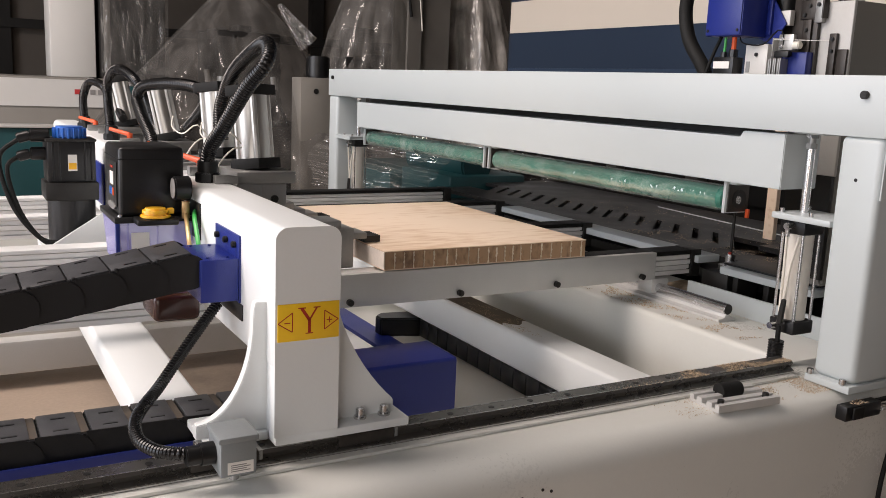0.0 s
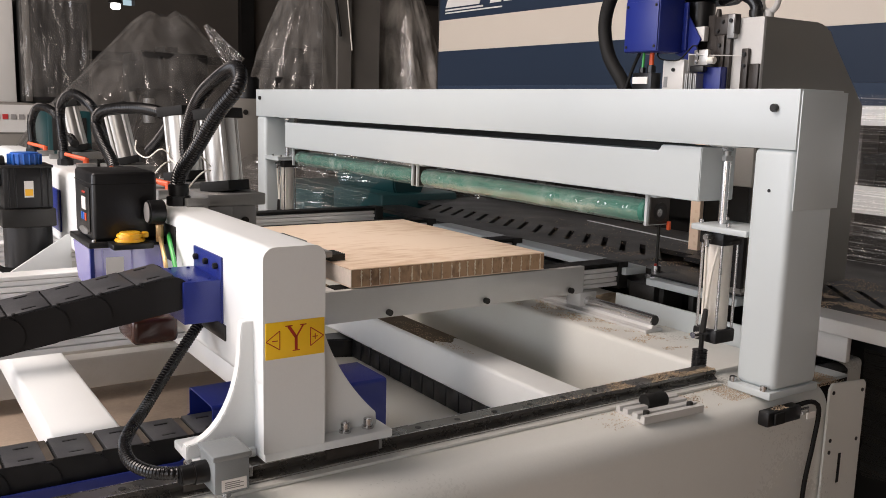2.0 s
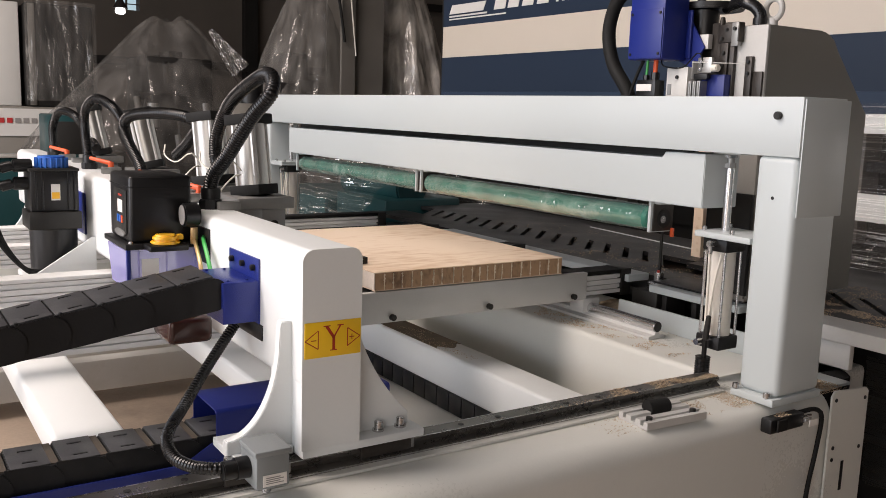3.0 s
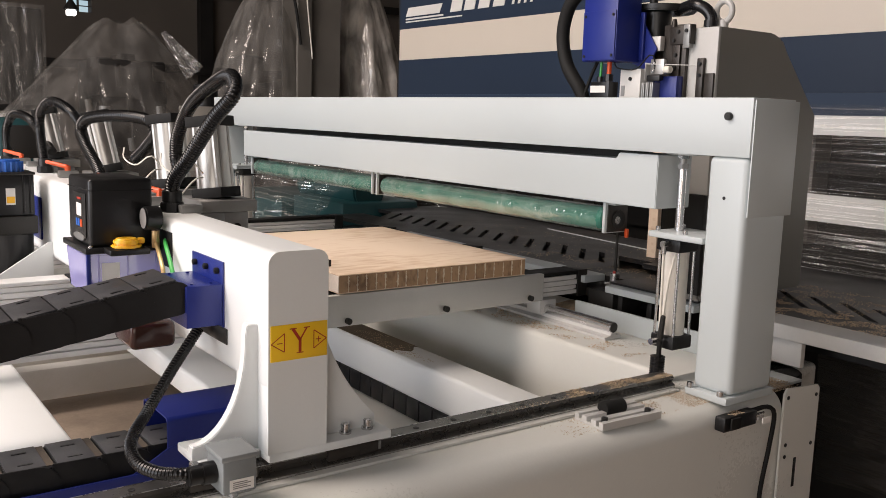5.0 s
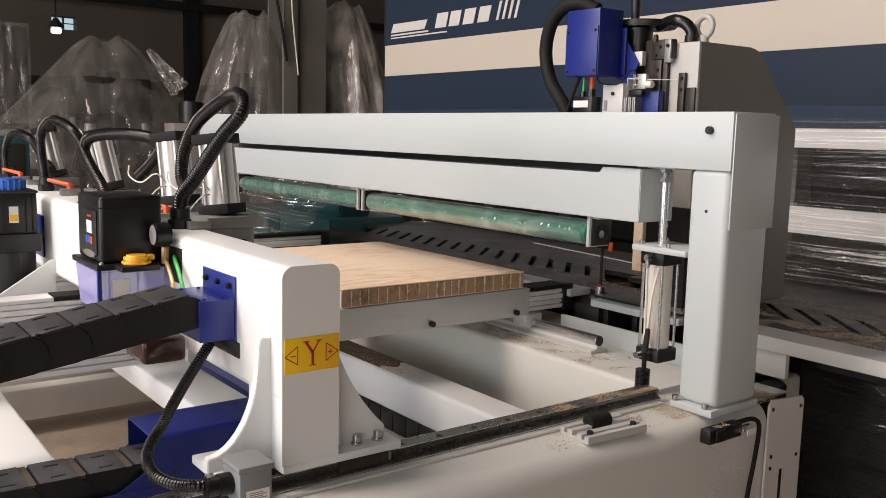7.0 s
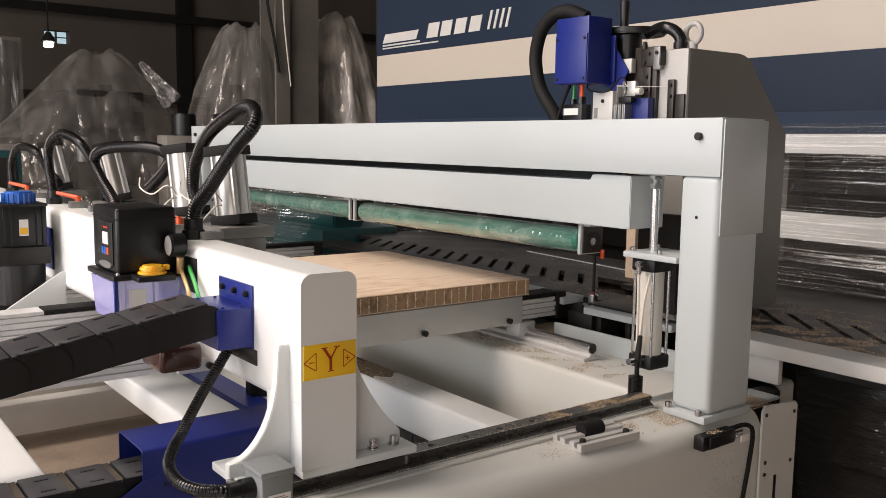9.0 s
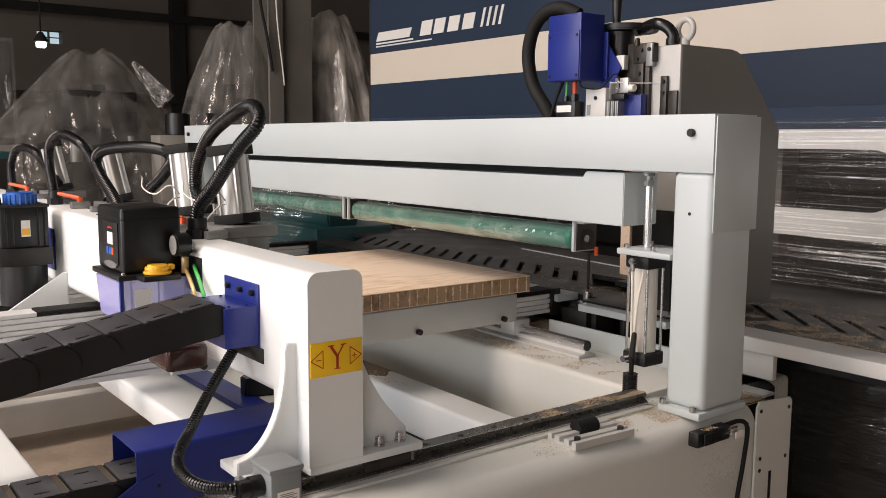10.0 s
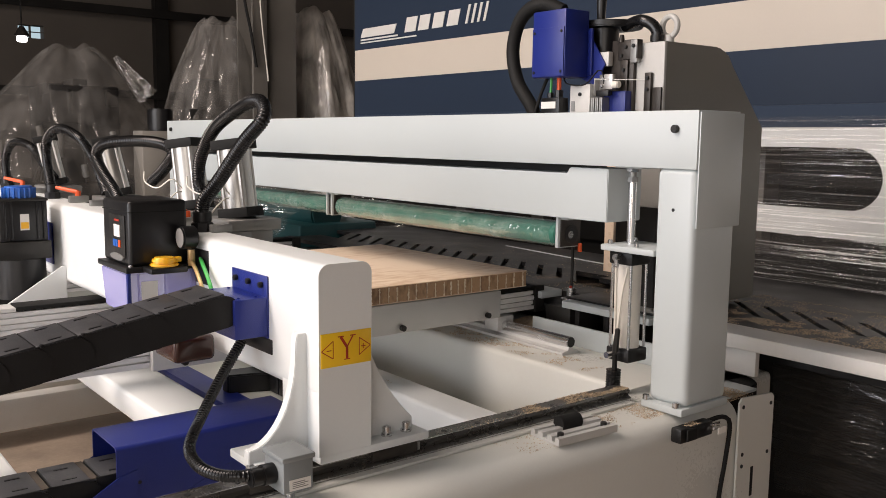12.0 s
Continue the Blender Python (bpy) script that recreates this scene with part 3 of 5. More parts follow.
part("beam", prism(B(), rounded(-W, W, 0.905, 1.15, 0.021), "y", -0.0855, 3.08), WHITE, gantry)
ep_ = [(-W - 0.0005, 0.803), (W + 0.0005, 0.803)] + [(W + 0.0005 - 0.0215 + 0.0215 * math.cos(radians(a)), 1.129 + 0.0215 * math.sin(radians(a))) for a in range(0, 91, 10)] + [(-W - 0.0005 + 0.0215 + 0.0215 * math.cos(radians(a)), 1.129 + 0.0215 * math.sin(radians(a))) for a in range(90, 181, 10)]
part("end_face", prism(B(), ep_, "y", -0.0895, -0.0855), WHITE, gantry)


def foot(y0, y1, out):
    """Upright under the beam with two hollow-curved gussets; out: which way its flat end faces."""
    p = B()
    box(p, -W + 0.001, W - 0.001, y0 + 0.0047, y1, 0.80, 0.93, 0.002)
    box(p, -W + 0.002, W - 0.002, y0 + 0.006, y1 - 0.001, 0.90, 0.935, 0.001)
    ft = part("upright", p, WHITE, gantry)
    for s, top, reach in ((-1, 1.022, 0.128), (1, 1.065, 0.136)):
        o_ = 0.018 if s < 0 else 0.006
        pts = [(s * (W - 0.01), top), (s * (W + o_), top), (s * (W + o_ + 0.003), top - 0.012)]
        for k in range(13):
            a = radians(90 * k / 12)
            pts.append((s * (W + o_ + 0.004 + (reach - o_ - 0.017) * (1 - math.cos(a))), 0.825 + (top - 0.03 - 0.825) * ((1 - math.sin(a)) if s < 0 else 0.5 * (1 - math.sin(a)) + 0.5 * math.cos(a))))
        pts += [(s * (W + reach - 0.012), 0.80), (s * (W - 0.01), 0.80)]
        ym = y0 + (0.055 if s < 0 else 0.049) if out < 0 else y0
        part("gusset", prism(B(), pts, "y", ym - 0.010, ym + 0.010, 0.0015), WHITE, ft)
    part("base_plate", box(B(), -W + 0.002, W + 0.137, y0 + 0.001, y0 + 0.08, 0.787, 0.803, 0.003), WHITE, ft)
    part("base_plate", box(B(), -W - 0.108, -W + 0.0015, y0 + 0.035, y1, 0.787, 0.803, 0.003), WHITE, ft)
    for x in (0.109, 0.155):
        for y in ((y0 + 0.03,) if x < 0 else (y0 + 0.028,)):
            b = B()
            rod(b, (x, y, 0.803), (x, y, 0.807), 0.011, n=16)
            bolt(b, (x, y, 0.807), (0, 0, 1), 0.008, 0.014)
            part("bolt", b, STEEL, ft)
    for x0, x1 in ((-0.19, -0.08), (0.06, 0.165)):
        part("rail_carriage", box(B(), x0, x1, y0 + 0.001, y0 + 0.061, 0.766, 0.7865, 0.003), SLIDE, ft)
        part("wiper_plate", box(B(), x1 + 0.0005, x1 + 0.007, y0 + 0.004, y0 + 0.058, 0.768, 0.785, 0.001), MACHINED, ft)


foot(-0.09, 0.05, -1)
foot(2.70, 2.80, 1)

# yellow direction plate
lab = part("direction_label", box(B(), -0.052, 0.0535, -0.0915, -0.0885, 0.9645, 1.0265, 0.001), YELLOW, gantry, "yellow axis label with red letter Y and arrows")
ly = -0.0917


def strokes(name, segs, w, parent, m):
    """Flat strokes on the label's face between pairs of points."""
    bm = B()
    for (xa, za), (xb, zb), ww_ in segs:
        d = Vector((xb - xa, zb - za))
        nrm = Vector((-d.y, d.x)).normalized() * (ww_ * w / 2)
        v = [bm.verts.new((xa + nrm.x, ly, za + nrm.y)), bm.verts.new((xa - nrm.x, ly, za - nrm.y)), bm.verts.new((xb - nrm.x, ly, zb - nrm.y)), bm.verts.new((xb + nrm.x, ly, zb + nrm.y))]
        bm.faces.new(v)
    bmesh.ops.recalc_face_normals(bm, faces=list(bm.faces))
    if sum(f.normal.y for f in bm.faces) > 0:
        bmesh.ops.reverse_faces(bm, faces=list(bm.faces))
    return part(name, bm, m, parent, smooth=0)


strokes("letter_y", [((-0.012, 1.018), (0.0015, 0.998), 2.4), ((0.014, 1.018), (0.0015, 0.998), 1.3), ((0.0015, 1.000), (0.0015, 0.977), 2.4), ((-0.018, 1.0185), (-0.005, 1.0185), 0.9), ((0.008, 1.0185), (0.020, 1.0185), 0.9), ((-0.005, 0.976), (0.008, 0.976), 0.8)], 0.0022, lab, RED)
for s in (-1, 1):
    strokes("arrow", [((s * 0.0275, 1.012), (s * 0.0515, 0.9955), 1.2), ((s * 0.0515, 0.9955), (s * 0.0275, 0.980), 1.2), ((s * 0.0275, 0.980), (s * 0.0275, 1.012), 1.2), ((s * 0.031, 0.9955), (s * 0.041, 0.9955), 1.2)] + ([((0.036, 1.0005), (0.036, 0.9905), 1.2)] if s > 0 else []), 0.0014, lab, RED)

# blue bracket that holds the cable chain
br = B()
box(br, -W - 0.004, -W, 0.098, 0.252, 0.985, 1.106, 0.001)
box(br, -W - 0.071, -W - 0.004, 0.098, 0.252, 0.990, 1.066, 0.002)
for x, y in ((-0.11, 0.115), (-0.075, 0.115), (-0.11, 0.235), (-0.075, 0.235)):
    rod(br, (x, y, 1.0655), (x, y, 1.0685), 0.0032, n=10, bev=0.0008)
bk = part("chain_bracket", br, BLUE, gantry, "blue sheet-metal chain bracket")
for y in (0.118, 0.172, 0.228):
    b = B()
    bolt(b, (-W - 0.004, y, 1.088), (-1, 0, 0), 0.006, 0.008)
    part("bolt", b, DARKSTEEL, bk)
part("blue_plate", box(B(), -W - 0.006, -W, 1.60, 1.76, 0.95, 1.085, 0.002), BLUE, gantry)
part("cable_slot", box(B(), -W - 0.003, -W + 0.001, 0.375, 0.46, 1.05, 1.125, 0.001), BLACK, gantry)
part("cable_slot", box(B(), -W - 0.003, -W + 0.001, 0.085, 0.24, 0.955, 0.984, 0.001), BLACK, gantry)

# cable chain leaving the bracket: each side plate laps over the next with its round end
for k in range(13):
    d = 0.128 + 0.067 * (k + 0.5)
    m = pose(-d, 0, 1.0475 - 0.172 * (d - 0.13) + 0.03 * (d - 0.13) ** 2, 0, -math.degrees(math.atan(0.172 - 0.06 * (d - 0.13))), 0)
    t = bmesh.new()
    box(t, -0.0335, 0.0335, 0.113, 0.240, -0.029, 0.027, 0.003)
    ck = part("chain_link", merge(B(), t, m), CHAIN, gantry)
    for yy, way in ((0.111, -1), (0.242, 1)):
        t = bmesh.new()
        prism(t, [(0.030 + 0.0285 * math.cos(radians(a)) - 0.008, 0.0305 * math.sin(radians(a)) - 0.001) for a in range(-90, 91, 10)] + [(-0.040, 0.0295), (-0.040, -0.0315)], "y", yy - 0.002, yy + 0.002, 0.0009)
        for v in t.verts:
            v.co.y += way * (0.0012 + 0.055 * (v.co.x + 0.0))
        part("side_plate", merge(B(), t, m), CHAIN, ck)
    t = bmesh.new()
    box(t, -0.036, 0.0285, 0.1145, 0.2385, 0.0275, 0.0315, 0.0012)
    for v in t.verts:
        v.co.z += 0.02 * v.co.x
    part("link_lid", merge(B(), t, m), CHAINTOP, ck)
    for yy in (0.129, 0.217):
        t = bmesh.new()
        box(t, -0.013, 0.009, yy, yy + 0.005, 0.0312, 0.0324)
        part("latch", merge(B(), t, m), BLACK, ck)
    t = bmesh.new()
    box(t, -0.031, -0.025, 0.108, 0.118, 0.027, 0.0325, 0.001)
    part("hinge_lug", merge(B(), t, m), CHAIN, ck)

# conduit and junction box on the foot
part("conduit_core", tube(B(), [(-0.055, 0.19, 1.0), (-0.076, 0.176, 0.968), (-0.14, 0.145, 0.902)], 0.0045, 8), RUBBER, gantry)
part("conduit", tube(B(), [(-0.076, 0.176, 0.968), (-0.14, 0.145, 0.902), (-0.196, 0.105, 0.848), (-0.237, 0.05, 0.831), (-0.257, 0.0, 0.825), (-0.259, -0.05, 0.818), (-0.242, -0.085, 0.813), (-0.218, -0.108, 0.813), (-0.198, -0.111, 0.811)], 0.0106, 14, 0.01, 0.0014, 0.0056), HOSE, gantry, "black corrugated cable conduit")
jb = B()
box(jb, -0.161, -0.104, -0.165, -0.095, 0.778, 0.836, 0.004)
jbo = part("junction_box", jb, BOXG, gantry, "grey cast junction box")
part("lid", box(B(), -0.164, -0.101, -0.168, -0.092, 0.833, 0.843, 0.003), BOXG, jbo)
part("rating_label", box(B(), -0.150, -0.110, -0.1662, -0.1645, 0.783, 0.802), PAPER, jbo)
bars_ = B()
for k in range(4):
    box(bars_, -0.145, -0.115 - 0.006 * (k % 2), -0.1666, -0.1661, 0.7870 + k * 0.0032, 0.7884 + k * 0.0032)
part("print_line", bars_, INK, jbo)
gl = B()
rod(gl, (-0.16, -0.13, 0.808), (-0.185, -0.13, 0.808), 0.018, n=20, bev=0.002)
rod(gl, (-0.183, -0.13, 0.808), (-0.205, -0.13, 0.808), 0.0155, n=20, bev=0.002)
part("cable_gland", gl, BLACK, jbo)
part("stud", rod(B(), (-0.13, -0.13, 0.776), (-0.13, -0.13, 0.758), 0.008, n=12, bev=0.002), STEEL, jbo)
part("mounting_bracket", box(B(), -0.175, -0.09, -0.095, -0.05, 0.783, 0.80, 0.003), STEEL, jbo)
jbo.location = (0.0, 0.012, 0.001)

# lubrication pump on the beam's side
LX0, LX1, LY0, LY1 = -0.199, -0.070, 0.45, 0.62
pump = part("lubrication_pump", box(B(), LX0, LX1, LY0, LY1, 1.092, 1.232, 0.008, 3), BLACK, gantry, "black lubrication pump head over a violet tank")
part("pump_base", box(B(), LX0 - 0.012, LX1 + 0.022, LY0 - 0.012, LY1 + 0.01, 1.08, 1.092, 0.002), BLACK, pump)
part("tank", prism(B(), [(LX0 - 0.008, 1.08), (LX1 + 0.018, 1.08), (LX1 + 0.010, 0.985), (LX0, 0.985)], "y", LY0 - 0.008, LY1, 0.004), TANK, pump, "translucent violet oil tank")
for x in (LX0 + 0.012, LX0 + 0.07, LX1):
    part("tank_rib", box(B(), x, x + 0.004, LY0 - 0.0105, LY0 - 0.0075, 0.99, 1.078, 0.001), TANK, pump)
for x in (LX0, LX1 + 0.008):
    bs = B()
    bolt(bs, (x, LY0 - 0.004, 1.092), (0, 0, 1), 0.005, 0.005)
    part("screw", bs, STEEL, pump)
part("tank_label", box(B(), LX0 + 0.02, LX0 + 0.055, LY0 - 0.0105, LY0 - 0.0085, 1.00, 1.06), PAPER, pump)
part("tank_frame", box(B(), LX0 - 0.010, LX0 - 0.002, LY0 - 0.011, LY0 - 0.002, 0.985, 1.08, 0.001), BLUE, pump)
cp = B()
rod(cp, (-0.135, LY0 - 0.028, 1.094), (-0.135, LY0 - 0.028, 1.100), 0.030, n=28, bev=0.002)
rod(cp, (-0.135, LY0 - 0.028, 1.100), (-0.135, LY0 - 0.028, 1.113), 0.027, 0.024, n=28, bev=0.004)
box(cp, -0.112, -0.098, LY0 - 0.034, LY0 - 0.02, 1.1, 1.112, 0.003)
part("filler_cap", cp, CAPY, pump, "yellow plastic filler cap")
part("filler_neck", box(B(), -0.175, -0.095, LY0 - 0.06, LY0 + 0.0, 1.081, 1.093, 0.003), BLACK, pump)
pg = B()
rod(pg, (-0.100, LY0 - 0.03, 1.152), (-0.066, LY0 - 0.03, 1.152), 0.025, n=28, bev=0.003)
gauge = part("pressure_gauge", pg, BLACK, pump)
part("dial", rod(B(), (-0.1002, LY0 - 0.03, 1.152), (-0.1010, LY0 - 0.03, 1.152), 0.021, n=28), INK, gauge)
part("gauge_stem", rod(B(), (-0.075, LY0 - 0.03, 1.125), (-0.075, LY0 - 0.03, 1.09), 0.008, n=10), BRASS, pump)
cpn = B()
box(cpn, LX0 - 0.0025, LX0 - 0.0005, LY0 + 0.02, LY0 + 0.12, 1.11, 1.20, 0.0005)
panel = part("control_panel", cpn, DARKSTEEL, pump)
bt = B()
box(bt, LX0 - 0.004, LX0 - 0.002, LY0 + 0.048, LY0 + 0.085, 1.152, 1.178)
part("display", bt, PAPER, panel)
for k, c in enumerate((BLUECAP, BLUECAP, ORANGE)):
    bt = B()
    box(bt, LX0 - 0.004, LX0 - 0.002, LY0 + 0.080 - 0.017 * k, LY0 + 0.093 - 0.017 * k, 1.130, 1.145)
    part("button", bt, c, panel)
part("print_line", box(B(), LX0 - 0.0036, LX0 - 0.002, LY0 + 0.052, LY0 + 0.082, 1.186, 1.190), RED, panel)
part("badge", prism(B(), [(LY0 + 0.07 + 0.042 * math.cos(radians(a)), 1.108 + 0.008 * math.sin(radians(a))) for a in range(0, 360, 20)], "x", LX0 - 0.005, LX0 - 0.0005, 0.0006), MACHINED, pump)
part("seam", box(B(), LX0 - 0.0008, LX1 + 0.0008, LY0 - 0.0008, LY1 + 0.0008, 1.2075, 1.2090), RUBBER, pump)
part("oil_bowl", box(B(), -0.165, -0.075, 0.30, 0.42, 0.905, 0.96, 0.012, 3), TANK2, gantry, "dark red-brown oil bowl")
part("green_tube", tube(B(), [(-0.056, 0.415, 1.105), (-0.066, 0.385, 1.10), (-0.072, 0.34, 1.07), (-0.076, 0.30, 1.03), (-0.078, 0.28, 1.0)], 0.0045, 8), TUBEG, gantry)
part("oil_tube", tube(B(), [(-0.075, LY0 - 0.03, 1.10), (-0.082, 0.38, 1.085), (-0.088, 0.34, 1.06), (-0.09, 0.32, 1.03)], 0.0045, 8), BRASS, gantry)

# servo drive
MX, MY = -0.160, 1.62
mot = part("servo_motor", box(B(), MX - 0.072, MX + 0.066, MY - 0.115, MY + 0.015, 1.04, 1.17, 0.005), BLACK, gantry, "black servo motor with blue connector cap")
cp = B()
rod(cp, (MX, MY - 0.05, 1.17), (MX, MY - 0.05, 1.208), 0.046, n=28, bev=0.006)
part("cap", cp, BLUECAP, mot, "blue plastic motor cap")
for k in range(18):
    a = k * math.pi / 9
    part("cap_rib", rod(B(), (MX + 0.046 * math.cos(a), MY - 0.05 + 0.046 * math.sin(a), 1.172), (MX + 0.046 * math.cos(a), MY - 0.05 + 0.046 * math.sin(a), 1.203), 0.004, n=6), BLUECAP, mot)
part("flange", box(B(), MX - 0.080, MX + 0.072, MY - 0.125, MY + 0.02, 0.985, 1.04, 0.004), DARKSTEEL, mot)
part("gearbox", rod(B(), (MX, MY - 0.05, 0.84), (MX, MY - 0.05, 0.985), 0.07, n=32, bev=0.003), BLACK, mot)
for k in (-3, -2, 2, 3):
    part("cooling_rib", box(B(), MX - 0.004 + k * 0.0185, MX + 0.002 + k * 0.0185, MY - 0.1185, MY - 0.1152, 1.046, 1.164, 0.001), BLACK, mot)
part("top_plate", box(B(), MX - 0.075, MX + 0.069, MY - 0.119, MY + 0.018, 1.1645, 1.1725, 0.002), DARKSTEEL, mot)
part("type_label", box(B(), MX - 0.014, MX + 0.012, MY - 0.1162, MY - 0.1145, 1.075, 1.125), PAPER, mot)
part("warning_mark", box(B(), MX - 0.012, MX + 0.010, MY - 0.1168, MY - 0.1160, 1.08, 1.10), CAPY, mot)
cn = B()
for z in (1.18, 1.125):
    rod(cn, (MX - 0.06, MY - 0.07, z), (MX - 0.115, MY - 0.07, z), 0.020, n=16, bev=0.003)
    rod(cn, (MX - 0.115, MY - 0.07, z), (MX - 0.15, MY - 0.07, z - 0.01), 0.016, n=12, bev=0.003)
part("connector", cn, BLACK, mot)
part("cable", tube(B(), [(MX - 0.14, MY - 0.07, 1.12), (MX - 0.18, MY - 0.08, 1.08), (MX - 0.15, MY - 0.09, 0.95), (MX - 0.09, MY - 0.10, 0.86), (MX - 0.03, MY - 0.1, 0.84)], 0.007, 8), RUBBER, mot)
part("cable", tube(B(), [(MX - 0.145, MY - 0.07, 1.17), (MX - 0.20, MY - 0.07, 1.11), (MX - 0.17, MY - 0.09, 0.97), (MX - 0.10, MY - 0.1, 0.87), (MX - 0.04, MY - 0.1, 0.85)], 0.007, 8), RUBBER, mot)
gs = prism(B(), [(-W, 0.96), (-W - 0.012, 0.96), (-W - 0.19, 0.845), (-W - 0.19, 0.835), (-W, 0.835)], "y", MY - 0.155, MY - 0.145, 0.001)
part("gusset", gs, WHITE, gantry)
part("motor_plate", box(B(), -W - 0.20, -W, MY - 0.155, MY + 0.05, 0.822, 0.84, 0.003), WHITE, gantry)

# conduit risers on the beam's top
RISERS = [
    [(0.0, 0.535, 1.16), (0.0, 0.525, 1.217), (0.02, 0.475, 1.275), (0.05, 0.413, 1.358), (0.08, 0.378, 1.411), (0.10, 0.431, 1.449), (0.11, 0.535, 1.444), (0.10, 0.678, 1.391), (0.09, 0.745, 1.319), (0.09, 0.765, 1.262), (0.095, 0.76, 1.225)],
    [(0.0, 1.10, 1.16), (0.0, 1.13, 1.20), (-0.01, 1.226, 1.267), (-0.01, 1.274, 1.307), (0.0, 1.229, 1.342), (0.05, 1.111, 1.354), (0.10, 1.028, 1.346), (0.12, 1.010, 1.319), (0.11, 1.060, 1.272), (0.10, 1.129, 1.235)],
    [(0.0, 1.80, 1.16), (0.0, 1.815, 1.19), (0.0, 1.856, 1.278), (0.0, 1.844, 1.350), (0.02, 1.767, 1.389), (0.05, 1.656, 1.361), (0.08, 1.612, 1.299), (0.10, 1.585, 1.221), (0.10, 1.543, 1.177)],
    [(0.0, 2.46, 1.16), (0.0, 2.47, 1.20), (0.0, 2.47, 1.279), (0.02, 2.417, 1.336), (0.05, 2.282, 1.320), (0.09, 2.248, 1.247), (0.10, 2.157, 1.204)],
]
for pts in RISERS:
    hs_ = part("hose", tube(B(), pts, 0.0165, 14, 0.01, 0.0016, 0.0064), HOSE, gantry, "black corrugated hose looping over the beam")
    g = B()
    x, y, z = pts[0]
    rod(g, (x, y, 1.15), (x, y, 1.172), 0.027, n=8, bev=0.002)
    rod(g, (x, y, 1.172), (x, y, 1.198), 0.022, n=20, bev=0.002)
    part("gland", g, BLACK, hs_)


def clamp(y, lean):
    """A leaning pneumatic clamp cylinder on its block, with a shut-off lever beside it."""
    top = Vector((0.125 - lean, y + 0.022, 1.362))
    low = Vector((0.13, y, 1.172))
    w = (top - low).normalized()
    m = Matrix.Translation(low) @ w.to_track_quat("Z", "Y").to_matrix().to_4x4() @ pose(0, 0, 0, 0, 0, 12)
    ln_ = (top - low).length
    t = bmesh.new()
    rod(t, (0, 0, 0.02), (0, 0, ln_ - 0.018), 0.0365, n=36)
    for a in range(4):
        q = radians(45 + 90 * a)
        rod(t, (0.036 * math.cos(q), 0.036 * math.sin(q), 0.02), (0.036 * math.cos(q), 0.036 * math.sin(q), ln_ - 0.018), 0.0075, n=10)
    c = part("clamp_cylinder", merge(B(), t, m), CYL, gantry, "leaning aluminium clamp cylinder")
    for z0, z1 in ((0.0, 0.024), (ln_ - 0.024, ln_)):
        t = bmesh.new()
        box(t, -0.041, 0.041, -0.041, 0.041, z0, z1, 0.002)
        part("end_cap", merge(B(), t, m), RUBBER, c)
    t = bmesh.new()
    box(t, -0.052, -0.036, -0.03, 0.0, 0.03, 0.055, 0.003)
    rod(t, (-0.044, -0.015, 0.05), (-0.044, -0.015, 0.075), 0.006, n=10)
    part("air_fitting", merge(B(), t, m), TUBEW, c)
    if y < 1:
        part("air_tube", tube(B(), [low + Vector((-0.045, -0.03, 0.06)), low + Vector((-0.075, -0.04, 0.085)), low + Vector((-0.10, 0.0, 0.06)), low + Vector((-0.115, 0.05, 0.075)), low + Vector((-0.105, 0.08, 0.10))], 0.0019, 8), TUBEW, c)
        part("air_tube", tube(B(), [low + Vector((-0.042, -0.02, 0.05)), low + Vector((-0.07, -0.055, 0.05)), low + Vector((-0.09, -0.05, 0.03)), low + Vector((-0.10, -0.02, 0.0))], 0.0019, 8), TUBEW, c)
    b = B()
    box(b, 0.062, 0.20, y - 0.075, y + 0.075, 1.145, 1.172, 0.003)
    box(b, 0.062, 0.12, y - 0.075, y - 0.045, 1.0, 1.145, 0.002)
    box(b, 0.062, 0.12, y + 0.045, y + 0.075, 1.0, 1.145, 0.002)
    box(b, 0.12, 0.18, y - 0.07, y + 0.07, 1.08, 1.145, 0.004)
    blk = part("clamp_block", b, MACHINED, gantry)
    sc = B()
    bolt(sc, (0.15, y - 0.07, 1.11), (0, -1, 0), 0.009, 0.006)
    part("bolt", sc, DARKSTEEL, blk)
    part("valve_block", box(B(), 0.005, 0.055, y - 0.11, y - 0.085, 1.15, 1.168, 0.002), MACHINED, gantry)
    part("valve_block", box(B(), -0.01, 0.05, y + 0.06, y + 0.085, 1.15, 1.172, 0.003), MACHINED, gantry)
    h = B()
    rod(h, (0.02, y + 0.075, 1.165), (0.02, y + 0.075, 1.187), 0.009, n=10)
    rod(h, (0.02, y + 0.075, 1.183), (-0.03, y + 0.14, 1.197), 0.0075, 0.006, n=10, bev=0.001)
    part("valve_lever", h, ORANGE, gantry, "orange-red valve lever")


for y, ln_ in ((0.60, 0.004), (0.895, 0.004), (1.50, 0.03), (2.23, 0.03)):
    clamp(y, ln_)


